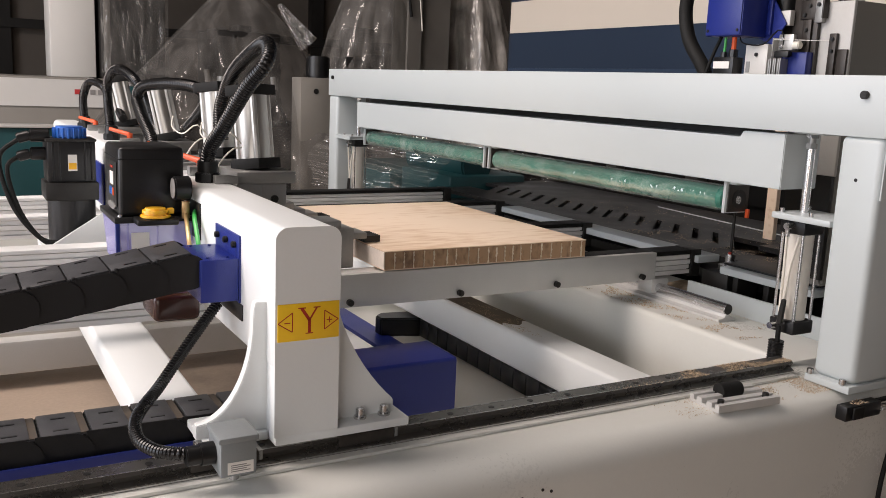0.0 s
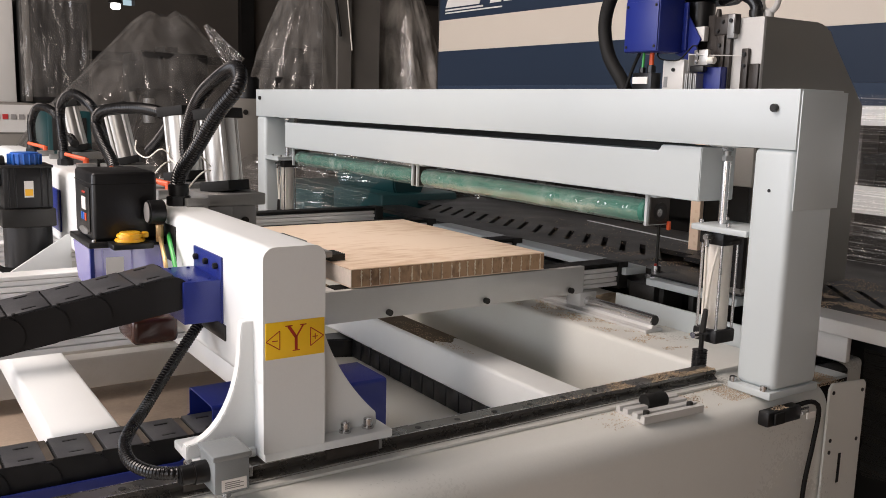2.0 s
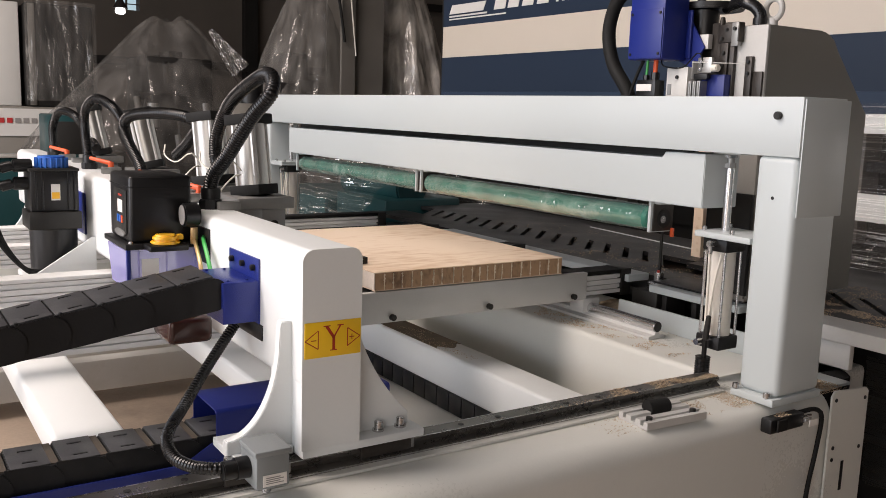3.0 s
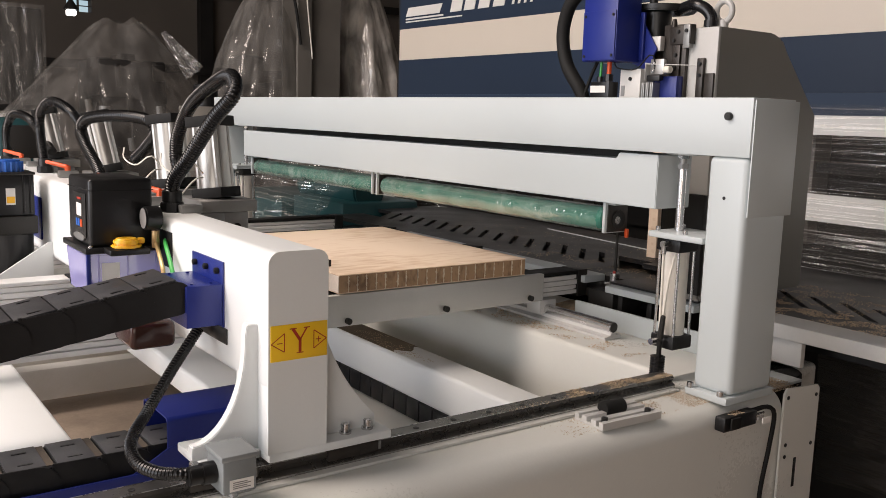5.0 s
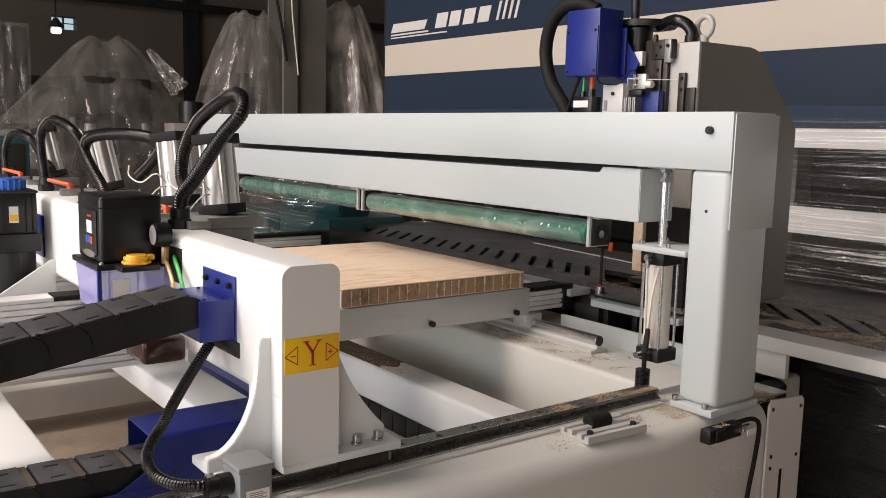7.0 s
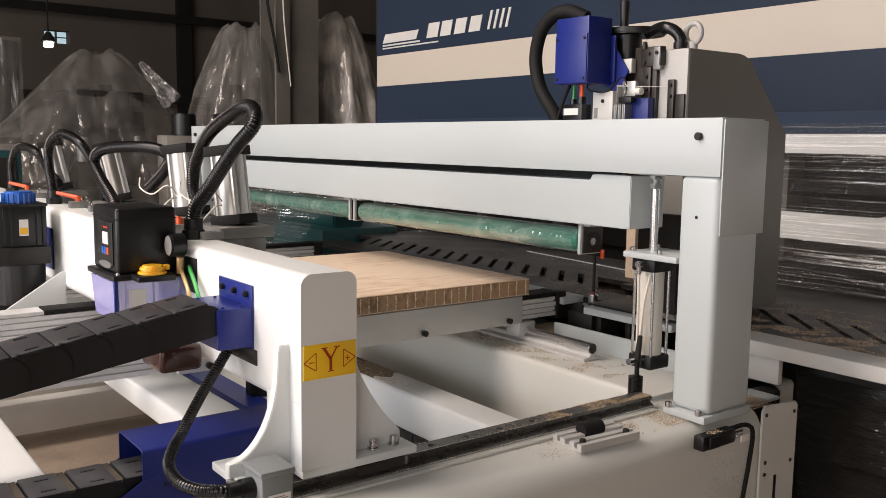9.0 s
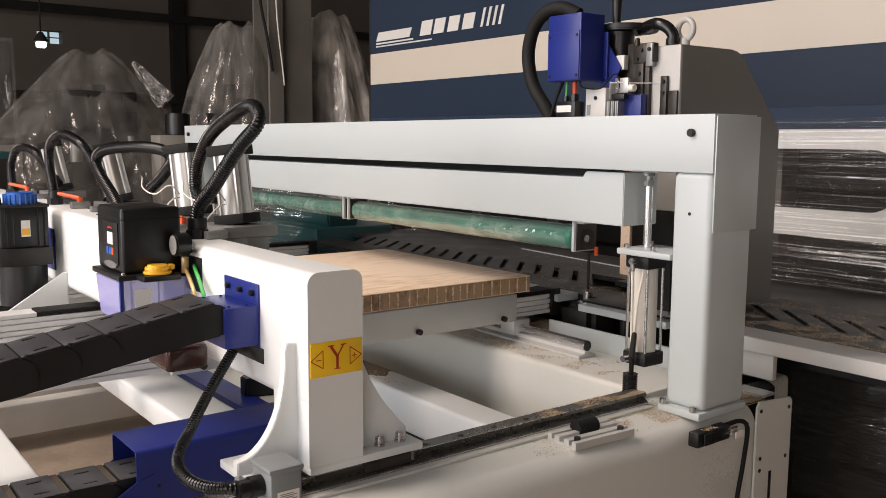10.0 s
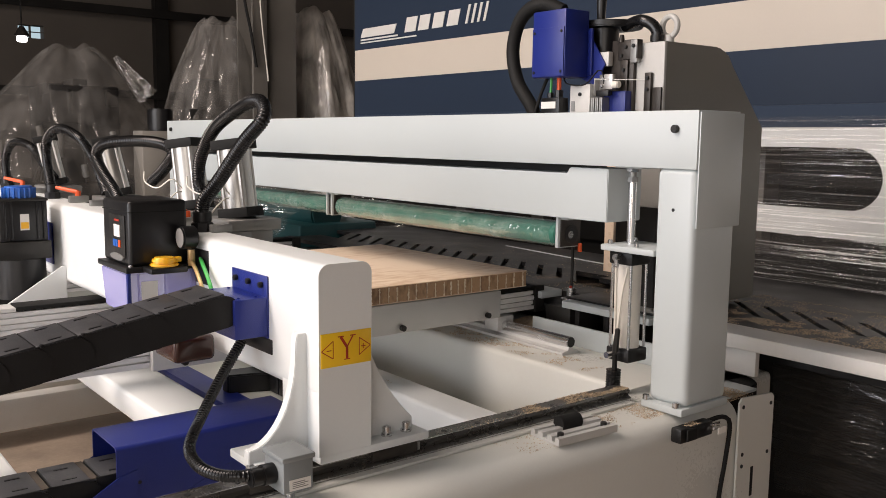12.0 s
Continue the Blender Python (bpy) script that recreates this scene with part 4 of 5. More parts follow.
def jaw(y):
    """A clamp arm reaching to the board, with toothed upper finger."""
    a = B()
    box(a, 0.056, 0.42, y - 0.05, y + 0.05, 0.985, 1.012, 0.004)
    box(a, 0.36, 0.455, y - 0.055, y + 0.055, 0.882, 0.992, 0.004)
    box(a, 0.42, 0.50, y - 0.04, y + 0.045, 0.958, 0.975, 0.002)
    j = part("clamp_jaw", a, MACHINED, gantry, "grey steel clamp jaw with toothed finger")
    for k in range(6):
        yy = y - 0.03 + 0.013 * k
        tt = prism(B(), [(0.498, yy), (0.545, yy + 0.002), (0.545, yy + 0.006), (0.498, yy + 0.009)], "z", 0.945, 0.964)
        part("tooth", tt, DARKSTEEL, j)


for y in (0.82, 1.19):
    jaw(y)
part("slide_plate", box(B(), 0.056, 0.12, 0.25, 1.6, 0.93, 1.0, 0.003), MACHINED, gantry)

# ---- board being fed ----
board = thing("wood_board", "thick glued pine block board with end-grain strips showing", "wooden board")
BX0, BX1, BY0, BY1 = 0.50, 1.172, 0.665, 1.52
part("face_veneer", box(B(), BX0, BX1, BY0, BY1, 0.9405, 0.9435, 0.0008), VENEER, board)
part("back_veneer", box(B(), BX0, BX1, BY0, BY1, 0.8905, 0.8935, 0.0008), VENEER, board)
part("edge_face", box(B(), BX0 - 0.0015, BX0 + 0.0006, BY0 + 0.001, BY1 - 0.001, 0.894, 0.940), EDGEPALE, board)
rs = random.Random(4)
x, k = BX0, 0
while x < BX1 - 0.012:
    w = min(rs.uniform(0.026, 0.042), BX1 - x)
    if BX1 - x - w < 0.015:
        w = BX1 - x
    d = rs.uniform(0, 0.0015)
    part("strip", box(B(), x + 0.0012, x + w - 0.0012, BY0 + d, BY1 - d, 0.8936, 0.9404), ENDGRAIN, board)
    if rs.random() < 0.85 and x > BX0 + 0.01:
        lo_, hi_, zz = [], [], 0.894
        while zz < 0.940:
            mid, wd = x + rs.uniform(-0.0010, 0.0010), rs.choice((0.0003, 0.0006, 0.0011, 0.0020, 0.0026))
            lo_.append((mid - wd, zz))
            hi_.append((mid + wd, zz))
            zz += rs.uniform(0.0025, 0.006)
        g = prism(B(), lo_ + hi_[::-1], "y", BY0 - 0.0012, BY0 + 0.01)
        part("glue_line", g, GLUE, board)
    x += w

# ---- blue cover and lower cable chain ----
cover = thing("chain_cover", "blue painted sheet-metal cover over the lower chain", "machine cover")
fold = [(0.487, 0.47)] + [(0.497 - 0.010 * math.cos(radians(a)), 0.679 + 0.010 * math.sin(radians(a))) for a in range(0, 91, 15)] + [(0.648 + 0.010 * math.cos(radians(a)), 0.679 + 0.010 * math.sin(radians(a))) for a in range(90, -1, -15)] + [(0.658, 0.47), (0.655, 0.47), (0.655, 0.679), (0.648, 0.686), (0.497, 0.686), (0.490, 0.679), (0.490, 0.47)]
part("hood", prism(B(), fold, "x", 1.03, 1.488), BLUE, cover)
for y in (0.484, 0.6585):
    part("side_wing", prism(B(), [(1.075, 0.632), (1.03, 0.620), (0.90, 0.545), (0.86, 0.50), (0.86, 0.47), (1.075, 0.47)], "y", y, y + 0.0025), BLUE, cover)
part("end_panel", box(B(), 1.4795, 1.4855, 0.4905, 0.6545, 0.47, 0.6855, 0.001), BLUE, cover)
part("tray", prism(B(), [(-1.4, 0.52), (1.10, 0.52), (1.30, 0.60), (1.30, 0.555), (1.1, 0.50), (-1.4, 0.50)], "y", 0.485, 0.66), BLUE, cover)
part("tray_side", box(B(), -1.4, 1.03, 0.48, 0.486, 0.50, 0.575), BLUE, cover)
sb = B()
bolt(sb, (1.08, 0.49, 0.60), (0, -1, 0), 0.005, 0.004)
part("screw", sb, DARKSTEEL, cover)
low = thing("cable_chain", "black plastic cable chain lying in its tray", "cable chain")
for k in range(24):
    xa = 1.10 - 0.10 * k
    bm = B()
    box(bm, xa - 0.101, xa - 0.001, 0.503, 0.640, 0.535, 0.622, 0.005)
    sp = bmesh.new()
    prism(sp, [(xa - 0.040 + 0.046 * math.cos(radians(a)), 0.582 + 0.046 * math.sin(radians(a))) for a in range(-90, 91, 15)] + [(xa - 0.110, 0.628), (xa - 0.110, 0.536)], "y", 0.497, 0.501, 0.0009)
    for v in sp.verts:
        v.co.y -= 0.055 * (v.co.x - xa + 0.05)
    ck = part("chain_link", bm, CHAIN, low)
    part("side_plate", sp, CHAIN, ck)
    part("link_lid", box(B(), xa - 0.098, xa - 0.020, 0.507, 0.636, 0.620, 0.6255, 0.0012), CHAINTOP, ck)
    for yy in (0.53, 0.60):
        part("latch", box(B(), xa - 0.072, xa - 0.042, yy, yy + 0.006, 0.6252, 0.6266), BLACK, ck)
    part("dust", box(B(), xa - 0.022, xa - 0.004, 0.51, 0.633, 0.6215, 0.6235), GRIME, ck)
tr_ = thing("chain_tray", "blue sheet-metal tray under the drag chain", "cable tray")
part("floor_sheet", box(B(), 1.66, 1.78, 1.1, 2.5, 0.446, 0.449), BLUE, tr_)
part("side_sheet", box(B(), 1.656, 1.6595, 1.1, 2.5, 0.446, 0.468, 0.0008), BLUE, tr_)
belt = thing("drag_chain", "black drag chain crossing under the bed", "cable chain")
for k in range(14):
    y = 0.44 + 0.0705 * k
    part("chain_link", box(B(), 1.884, 1.975, y, y + 0.0695, 0.447, 0.518, 0.005), BLACK, belt)
    part("side_plate", box(B(), 1.881, 1.886, y + 0.004, y + 0.068, 0.452, 0.513, 0.002), BLACK, belt)
part("chain_end", prism(B(), [(1.97, 1.43), (1.95, 1.50), (1.89, 1.545), (1.78, 1.56), (1.745, 1.53), (1.745, 1.48), (1.83, 1.455), (1.884, 1.43)], "z", 0.446, 0.516, 0.006), BLACK, belt)

# ---- slotted outfeed table behind the gate ----
table = thing("outfeed_table", "black slotted outfeed table edged in white, strewn with chips", "machine table")
TX0, TX1, TY0, TY1 = 2.60, 3.45, -1.6, 2.6


def slotted(bm, xa, xb, y0, y1, pitch, gap, lean):
    """A strip of plate between xa and xb, cut by slanting slots."""
    n_ = int((y1 - y0) / pitch)
    for k in range(n_ + 1):
        y = y0 + k * pitch - lean / 2
        prism(bm, [(xa, y + gap), (xb, y + gap + lean), (xb, y + pitch + lean), (xa, y + pitch)], "z", 0.842, 0.86)


tb = B()
box(tb, TX0, 2.75, TY0, 0.78, 0.842, 0.86)
box(tb, 2.92, TX1, TY0, 0.78, 0.842, 0.86)
slotted(tb, 2.75, 2.92, -1.45, 0.46, 0.1025, 0.028, 0.185)
part("plate", tb, TABLE, table)
tb = B()
box(tb, TX0, 2.79, 0.782, TY1, 0.842, 0.86)
box(tb, 2.98, TX1, 0.782, TY1 + 0.2, 0.842, 0.86)
slotted(tb, 2.79, 2.98, 0.835, 2.45, 0.105, 0.030, 0.18)
part("plate", tb, TABLE, table)
part("edge_trim", prism(B(), [(3.17, 0.71), (3.284, 1.70), (3.291, 1.70), (3.178, 0.71)], "z", 0.8605, 0.864), GREYW, table)
part("under_plate", box(B(), 2.62, TX1, TY0, TY1, 0.77, 0.80), BLACK, table)
part("edge", box(B(), 2.485, 2.598, TY0, 0.16, 0.822, 0.862, 0.004), PANELW, table)
part("edge", box(B(), 2.50, 2.597, 0.66, 1.85, 0.842, 0.866, 0.003), GREYW, table)
part("wing_plate", box(B(), 2.46, 2.58, 0.18, 0.53, 0.838, 0.86, 0.003), GREYW, table)
part("wing_top", box(B(), 2.50, 2.66, 0.20, 0.55, 0.8605, 0.867, 0.001), TABLE, table)
for y in (0.24, 0.36, 0.48):
    part("wing_rib", box(B(), 2.49, 2.58, y, y + 0.02, 0.735, 0.838, 0.002), DARKM, table)
part("apron", box(B(), 2.52, 2.54, -0.13, 0.16, 0.745, 0.822, 0.003), PANELW, table)

# ---- processing head behind the gate ----
head = thing("router_head", "grey machining head with blue motor box and black hoses", "machine head")
part("cover", prism(B(), [(2.44, 0.88), (2.44, 1.646), (2.70, 1.647), (2.745, 1.632), (2.77, 1.60), (2.945, 1.42), (2.945, 0.88)], "y", 0.15, 0.29, 0.008), OLIVE, head)
part("front_plate", box(B(), 2.428, 2.4395, 0.140, 0.239, 1.185, 1.643, 0.003), TUBEGREY, head)
# dark block added to stand for the unlit recess behind the lift rod
part("dark_recess_block", box(B(), 2.425, 2.4395, 0.145, 0.288, 0.90, 1.184, 0.002), DARKM, head)
mb = part("motor_box", box(B(), 2.30, 2.40, 0.393, 0.526, 1.553, 1.745, 0.004), BLUE, head, "blue painted motor box with screwed lid")
part("lid", box(B(), 2.2965, 2.2995, 0.396, 0.523, 1.556, 1.695, 0.001), BLUE, mb)
for y in (0.405, 0.514):
    for z in (1.568, 1.682):
        b = B()
        bolt(b, (2.2965, y, z), (-1, 0, 0), 0.0045, 0.003)
        part("screw", b, DARKSTEEL, mb)
part("bracket", prism(B(), [(0.433, 1.698), (0.404, 1.693), (0.331, 1.590), (0.342, 1.573), (0.346, 1.519), (0.370, 1.532), (0.433, 1.556)], "x", 2.403, 2.409, 0.001), BLUE, head)
part("bracket_flange", box(B(), 2.394, 2.4025, 0.376, 0.3925, 1.56, 1.695, 0.002), BLUE, head)
for x0, x1, y0, y1, z0, z1, m, nm in (
        (2.36, 2.42, 0.347, 0.425, 1.42, 1.532, PANELW, "spindle_body"), (2.375, 2.42, 0.344, 0.347, 1.50, 1.55, PANELW, "spindle_edge"),
        (2.33, 2.37, 0.44, 0.515, 1.42, 1.496, BLACK, "valve_block"), (2.39, 2.43, 0.241, 0.321, 1.42, 1.511, BLUE, "slide_cover"),
        (2.41, 2.4295, 0.325, 0.372, 1.585, 1.626, PANELW, "side_block"), (2.43, 2.4395, 0.240, 0.330, 1.40, 1.657, SLIDE, "slide"),
        (2.42, 2.4295, 0.250, 0.300, 1.60, 1.650, SLIDE, "slide_block"), (2.415, 2.4295, 0.236, 0.285, 1.42, 1.598, SLIDE, "slide_plate"),
        (2.408, 2.4145, 0.252, 0.280, 1.42, 1.598, SLIDE, "slide_rail"), (2.41, 2.4275, 0.222, 0.246, 1.589, 1.653, MACHINED, "rail_end"),
        (2.405, 2.4275, 0.216, 0.2215, 1.60, 1.653, SLIDE, "wiper"), (2.42, 2.4275, 0.142, 0.172, 1.42, 1.519, SLIDE, "stop_block"),
        (2.416, 2.4275, 0.175, 0.197, 1.42, 1.56, SLIDE, "gib"), (2.37, 2.384, 0.273, 0.322, 1.515, 1.558, CYL, "sensor_plate"),
        (2.384, 2.43, 0.285, 0.310, 1.520, 1.545, DARKSTEEL, "sensor_arm"), (2.36, 2.372, 0.278, 0.325, 1.4965, 1.513, BLACK, "switch"),
        (2.372, 2.43, 0.29, 0.32, 1.50, 1.512, DARKSTEEL, "switch_arm"), (2.44, 2.50, 0.395, 0.455, 1.648, 1.70, BLACK, "gear_box")):
    part(nm, box(B(), x0, x1, y0, y1, z0, z1, 0.002), m, head)
part("drive_motor", rod(B(), (2.47, 0.395, 1.60), (2.47, 0.395, 1.70), 0.042, n=32, bev=0.003), BLACK, head)
part("proximity_sensor", rod(B(), (2.373, 0.250, 1.528), (2.373, 0.2725, 1.528), 0.0105, n=16, bev=0.002), TUBEW, head)
part("motor_saddle", box(B(), 2.4402, 2.50, 0.288, 0.40, 1.40, 1.60, 0.003), SLIDE, head)
for x, y, z, w in ((2.408, 0.266, 1.571, DARKSTEEL), (2.408, 0.266, 1.536, DARKSTEEL), (2.408, 0.266, 1.48, DARKSTEEL), (2.41, 0.234, 1.636, BLACK), (2.416, 0.186, 1.514, BLACK), (2.416, 0.186, 1.545, BLACK), (2.36, 0.384, 1.504, BLACK), (2.37, 0.308, 1.545, STEEL), (2.37, 0.31, 1.525, STEEL), (2.42, 0.27, 1.636, DARKSTEEL), (2.42, 0.285, 1.612, DARKSTEEL)):
    b = B()
    bolt(b, (x, y, z), (-1, 0, 0), 0.0055, 0.005)
    part("screw", b, w, head)
part("oil_cup", rod(B(), (2.43, 0.295, 1.65), (2.43, 0.295, 1.672), 0.010, 0.006, n=14, bev=0.001), SLIDE, head)
for k in range(6):
    part("cooling_fin", box(B(), 2.360 + 0.002 * (k % 2), 2.43, 0.300 + 0.0078 * k, 0.3052 + 0.0078 * k, 1.42, 1.493, 0.0005), MACHINED, head)
part("rating_label", box(B(), 2.3585, 2.3599, 0.405, 0.418, 1.455, 1.485), MACHINED, head)
part("type_label", box(B(), 2.3275, 2.3296, 0.452, 0.512, 1.464, 1.484), PAPER, head)
gl_ = B()
rod(gl_, (2.345, 0.456, 1.496), (2.345, 0.456, 1.518), 0.013, n=8, bev=0.002)
part("gland", gl_, BLACK, head)
gl_ = B()
rod(gl_, (2.345, 0.490, 1.496), (2.345, 0.490, 1.512), 0.010, n=8, bev=0.002)
part("gland", gl_, BLACK, head)
part("orange_cable", tube(B(), [(2.345, 0.456, 1.515), (2.345, 0.456, 1.56)], 0.007, 10), ORANGE, head)
part("green_cable", tube(B(), [(2.345, 0.490, 1.505), (2.345, 0.488, 1.56)], 0.004, 8), TUBEG, head)
part("black_cable", tube(B(), [(2.34, 0.50, 1.555), (2.33, 0.515, 1.51), (2.325, 0.535, 1.45), (2.32, 0.54, 1.42)], 0.005, 8), RUBBER, head)
part("sensor_cable", tube(B(), [(2.35, 0.44, 1.552), (2.34, 0.42, 1.535), (2.35, 0.36, 1.53), (2.36, 0.33, 1.56), (2.365, 0.315, 1.572), (2.37, 0.305, 1.55), (2.37, 0.305, 1.53)], 0.0022, 6), RUBBER, head)
part("wire", tube(B(), [(2.36, 0.33, 1.545), (2.38, 0.26, 1.542), (2.42, 0.20, 1.541), (2.435, 0.15, 1.541)], 0.0013, 6), PANELW, head)
part("lifting_eye", rod(tube(B(), [(2.49, 0.175 + 0.026 * math.cos(a), 1.690 + 0.028 * math.sin(a)) for a in (2 * math.pi * k / 24 for k in range(25))], 0.0085, 10, 0.008), (2.49, 0.175, 1.645), (2.49, 0.175, 1.666), 0.014, n=16), TUBEGREY, head)
part("hose", tube(B(), [(2.34, 0.54, 1.42), (2.34, 0.565, 1.47), (2.34, 0.63, 1.55), (2.34, 0.655, 1.64), (2.34, 0.635, 1.72), (2.345, 0.59, 1.765), (2.355, 0.53, 1.775), (2.37, 0.47, 1.75)], 0.021, 14, 0.01, 0.0003, 0.006), RUBBER, head)
part("hose", tube(B(), [(2.50, 0.34, 1.705), (2.475, 0.29, 1.711), (2.455, 0.245, 1.710), (2.46, 0.215, 1.697), (2.465, 0.198, 1.674), (2.465, 0.198, 1.645)], 0.0165, 14, 0.008), HOSE, head)
part("hose_collar", rod(B(), (2.465, 0.198, 1.646), (2.465, 0.198, 1.668), 0.019, n=20, bev=0.003), BLACK, head)
part("handwheel", rod(B(), (2.505, 0.405, 1.703), (2.505, 0.405, 1.722), 0.097, n=40, bev=0.004), BLACK, head)
part("wheel_handle", rod(B(), (2.455, 0.398, 1.722), (2.455, 0.398, 1.80), 0.012, 0.016, n=16, bev=0.003), BLACK, head)
probe = tagged(part("guide_pin", rod(B(), (2.56, 0.582, 0.885), (2.56, 0.582, 1.17), 0.005, n=12), DARKSTEEL), "thin dark steel pin standing on a collar", "pin")
part("collar", rod(rod(B(), (2.56, 0.582, 0.85), (2.56, 0.582, 0.885), 0.016, n=16, bev=0.002), (2.56, 0.582, 0.828), (2.56, 0.582, 0.85), 0.036, n=20, bev=0.002), STEEL, probe)
part("collar_block", box(B(), 2.50, 2.62, 0.53, 0.64, 0.735, 0.828, 0.004), DARKSTEEL, probe)
part("lamp", rod(B(), (2.545, 0.572, 0.886), (2.545, 0.572, 0.894), 0.005, n=10), RED, probe)
pk = tagged(part("wood_plank", box(B(), 3.06, 3.08, 0.84, 0.885, 0.861, 1.32, 0.001), VENEER), "pale wooden plank standing on the table", "plank")
bin_ = thing("dust_spout", "black round dust spout under the table", "dust spout")
part("pipe", rod(B(), (2.47, -0.07, 0.60), (2.47, -0.07, 0.735), 0.085, n=28, bev=0.004), RUBBER, bin_)
part("chip_tray", box(B(), 2.29, 2.42, -0.20, -0.11, 0.742, 0.75, 0.002), GREYW, bin_)

# ---- bent end plate, extrusion offcut and plug on the bed ----
ep = thing("end_plate", "pale grey bent steel end plate with screw holes", "machine panel")
part("sheet", prism(B(), [(2.275, 0.745), (2.285, 0.758), (2.415, 0.750), (2.425, 0.74), (2.425, 0.10), (2.275, 0.10)], "y", -0.246, -0.240, 0.001), BEDW, ep)
for x, z in ((2.29, 0.735), (2.41, 0.725), (2.405, 0.60), (2.295, 0.615), (2.295, 0.585)):
    part("hole", rod(B(), (x, -0.2475, z), (x, -0.2455, z), 0.005, n=12), BLACK, ep)
part("slot", box(B(), 2.335, 2.345, -0.2475, -0.2455, 0.50, 0.575), BLACK, ep)

oc = thing("aluminium_profile_offcut", "short ribbed aluminium profile lying on the bed with a black brush", "profile offcut")
bm = B()
pr = [(-0.043, 0), (0.043, 0), (0.043, 0.016), (0.031, 0.016), (0.031, 0.006), (0.022, 0.006), (0.022, 0.016), (0.007, 0.016), (0.007, 0.006), (-0.007, 0.006), (-0.007, 0.016), (-0.022, 0.016), (-0.022, 0.006), (-0.031, 0.006), (-0.031, 0.016), (-0.043, 0.016)]
prism(bm, pr, "x", -0.085, 0.085)
part("profile", bm, BARALU, oc)
for x, y in ((-0.065, -0.026), (0.06, -0.026)):
    b = B()
    bolt(b, (x, y, 0.008), (0, 0, 1), 0.007, 0.014)
    part("screw", b, DARKSTEEL, oc)
bm = B()
rod(bm, (-0.028, 0.02, 0.020), (0.028, 0.02, 0.020), 0.0165, n=20)
part("brush", bm, RUBBER, oc)
oc.matrix_basis = pose(1.785, -0.165, 0.7505, 0, 0, -3)

pg_ = thing("power_adapter", "black power adapter strapped to the bed with its cable", "power adapter")
part("body", box(B(), 2.035, 2.155, -0.264, -0.236, 0.690, 0.724, 0.004), BLACK, pg_)
part("plug_pin", box(B(), 2.150, 2.180, -0.2655, -0.2625, 0.700, 0.708), CHROME, pg_)
part("plug_pin", box(B(), 2.150, 2.180, -0.2655, -0.2625, 0.712, 0.716), CHROME, pg_)
part("socket", box(B(), 2.05, 2.085, -0.272, -0.267, 0.695, 0.722, 0.002), RUBBER, pg_)
part("tag", box(B(), 2.165, 2.195, -0.2725, -0.270, 0.690, 0.705), PAPER, pg_)
part("cable", tube(B(), [(2.15, -0.252, 0.720), (2.20, -0.258, 0.722), (2.225, -0.262, 0.70), (2.215, -0.262, 0.62), (2.195, -0.262, 0.52), (2.195, -0.26, 0.40), (2.20, -0.258, 0.25)], 0.0055, 8), RUBBER, pg_)

pg_.location = (-0.012, 0.001, 0.012)

# small holes and splashes on the bed's flank
mk = bmesh.new()
for x, z in ((1.20, 0.682), (1.225, 0.676), (1.243, 0.690), (1.262, 0.684), (1.09, 0.668), (1.10, 0.664), (1.12, 0.66)):
    rod(mk, (x, -0.2365, z), (x, -0.2348, z), 0.003, n=8)
part("screw_hole", mk, BLACK, bed)


# ---- sawdust ----
def chips(name, label, spots, n, size, seed):
    """Many tiny flakes strewn over level patches (x0, x1, y0, y1, z, weight), denser toward one side."""
    r = random.Random(seed)
    v, f = [], []
    total = sum(q[5] for q in spots)
    for x0, x1, y0, y1, z, w in spots:
        for _ in range(int(n * w / total)):
            x, y = x0 + (x1 - x0) * r.random() ** 0.8, y0 + (y1 - y0) * r.random()
            if noise.noise(Vector((x * 14, y * 14, seed))) < -0.12 + 0.25 * r.random():
                continue
            a, s, h = r.uniform(0, 6.28), size * r.uniform(0.5, 2.0), z + r.uniform(0.0003, 0.0018)
            c, d = math.cos(a) * s, math.sin(a) * s
            e = r.uniform(0.25, 0.6)
            i = len(v)
            v += [(x + c, y + d, h), (x - d * e, y + c * e, h + s * 0.5), (x - c, y - d, h + r.uniform(0, s * 0.5)), (x + d * e, y - c * e, h), (x, y, h - 0.001)]
            f += [(i, i + 1, i + 2, i + 3), (i, i + 4, i + 1), (i + 2, i + 4, i + 3)]
    me = bpy.data.meshes.new(name)
    me.from_pydata(v, [], f)
    me.materials.append(CHIP)
    return tagged(new(name, me), label, "sawdust", kind="stuff")


chips("bed_sawdust", "pale wood chips strewn on the bed and rail", [(1.72, 2.06, -0.085, -0.04, 0.783, 4), (1.5, 2.06, -0.085, -0.04, 0.783, 1.0), (1.85, 2.1, -0.20, -0.10, 0.7505, 3), (2.2, 2.36, -0.23, -0.1, 0.7505, 3), (1.6, 1.95, -0.2, -0.1, 0.7505, 1.2), (2.025, 2.145, -0.262, -0.238, 0.737, 0.8), (2.23, 2.34, -0.22, -0.12, 0.7505, 2.5)], 17000, 0.0010, 3)
chips("base_sawdust", "wood chips lying on the gate base", [(2.2, 2.3, 0.2, 1.4, 0.736, 3), (2.36, 2.6, 0.25, 0.75, 0.736, 5)], 10000, 0.0018, 5)
chips("table_sawdust", "wood chips strewn over the slotted table", [(2.58, 2.76, -1.4, 0.15, 0.862, 8), (2.75, 3.1, -1.4, 0.4, 0.861, 5), (2.62, 2.8, 0.4, 1.2, 0.861, 0.8), (2.70, 3.2, 0.6, 2.0, 0.861, 0.6)], 30000, 0.0014, 7)
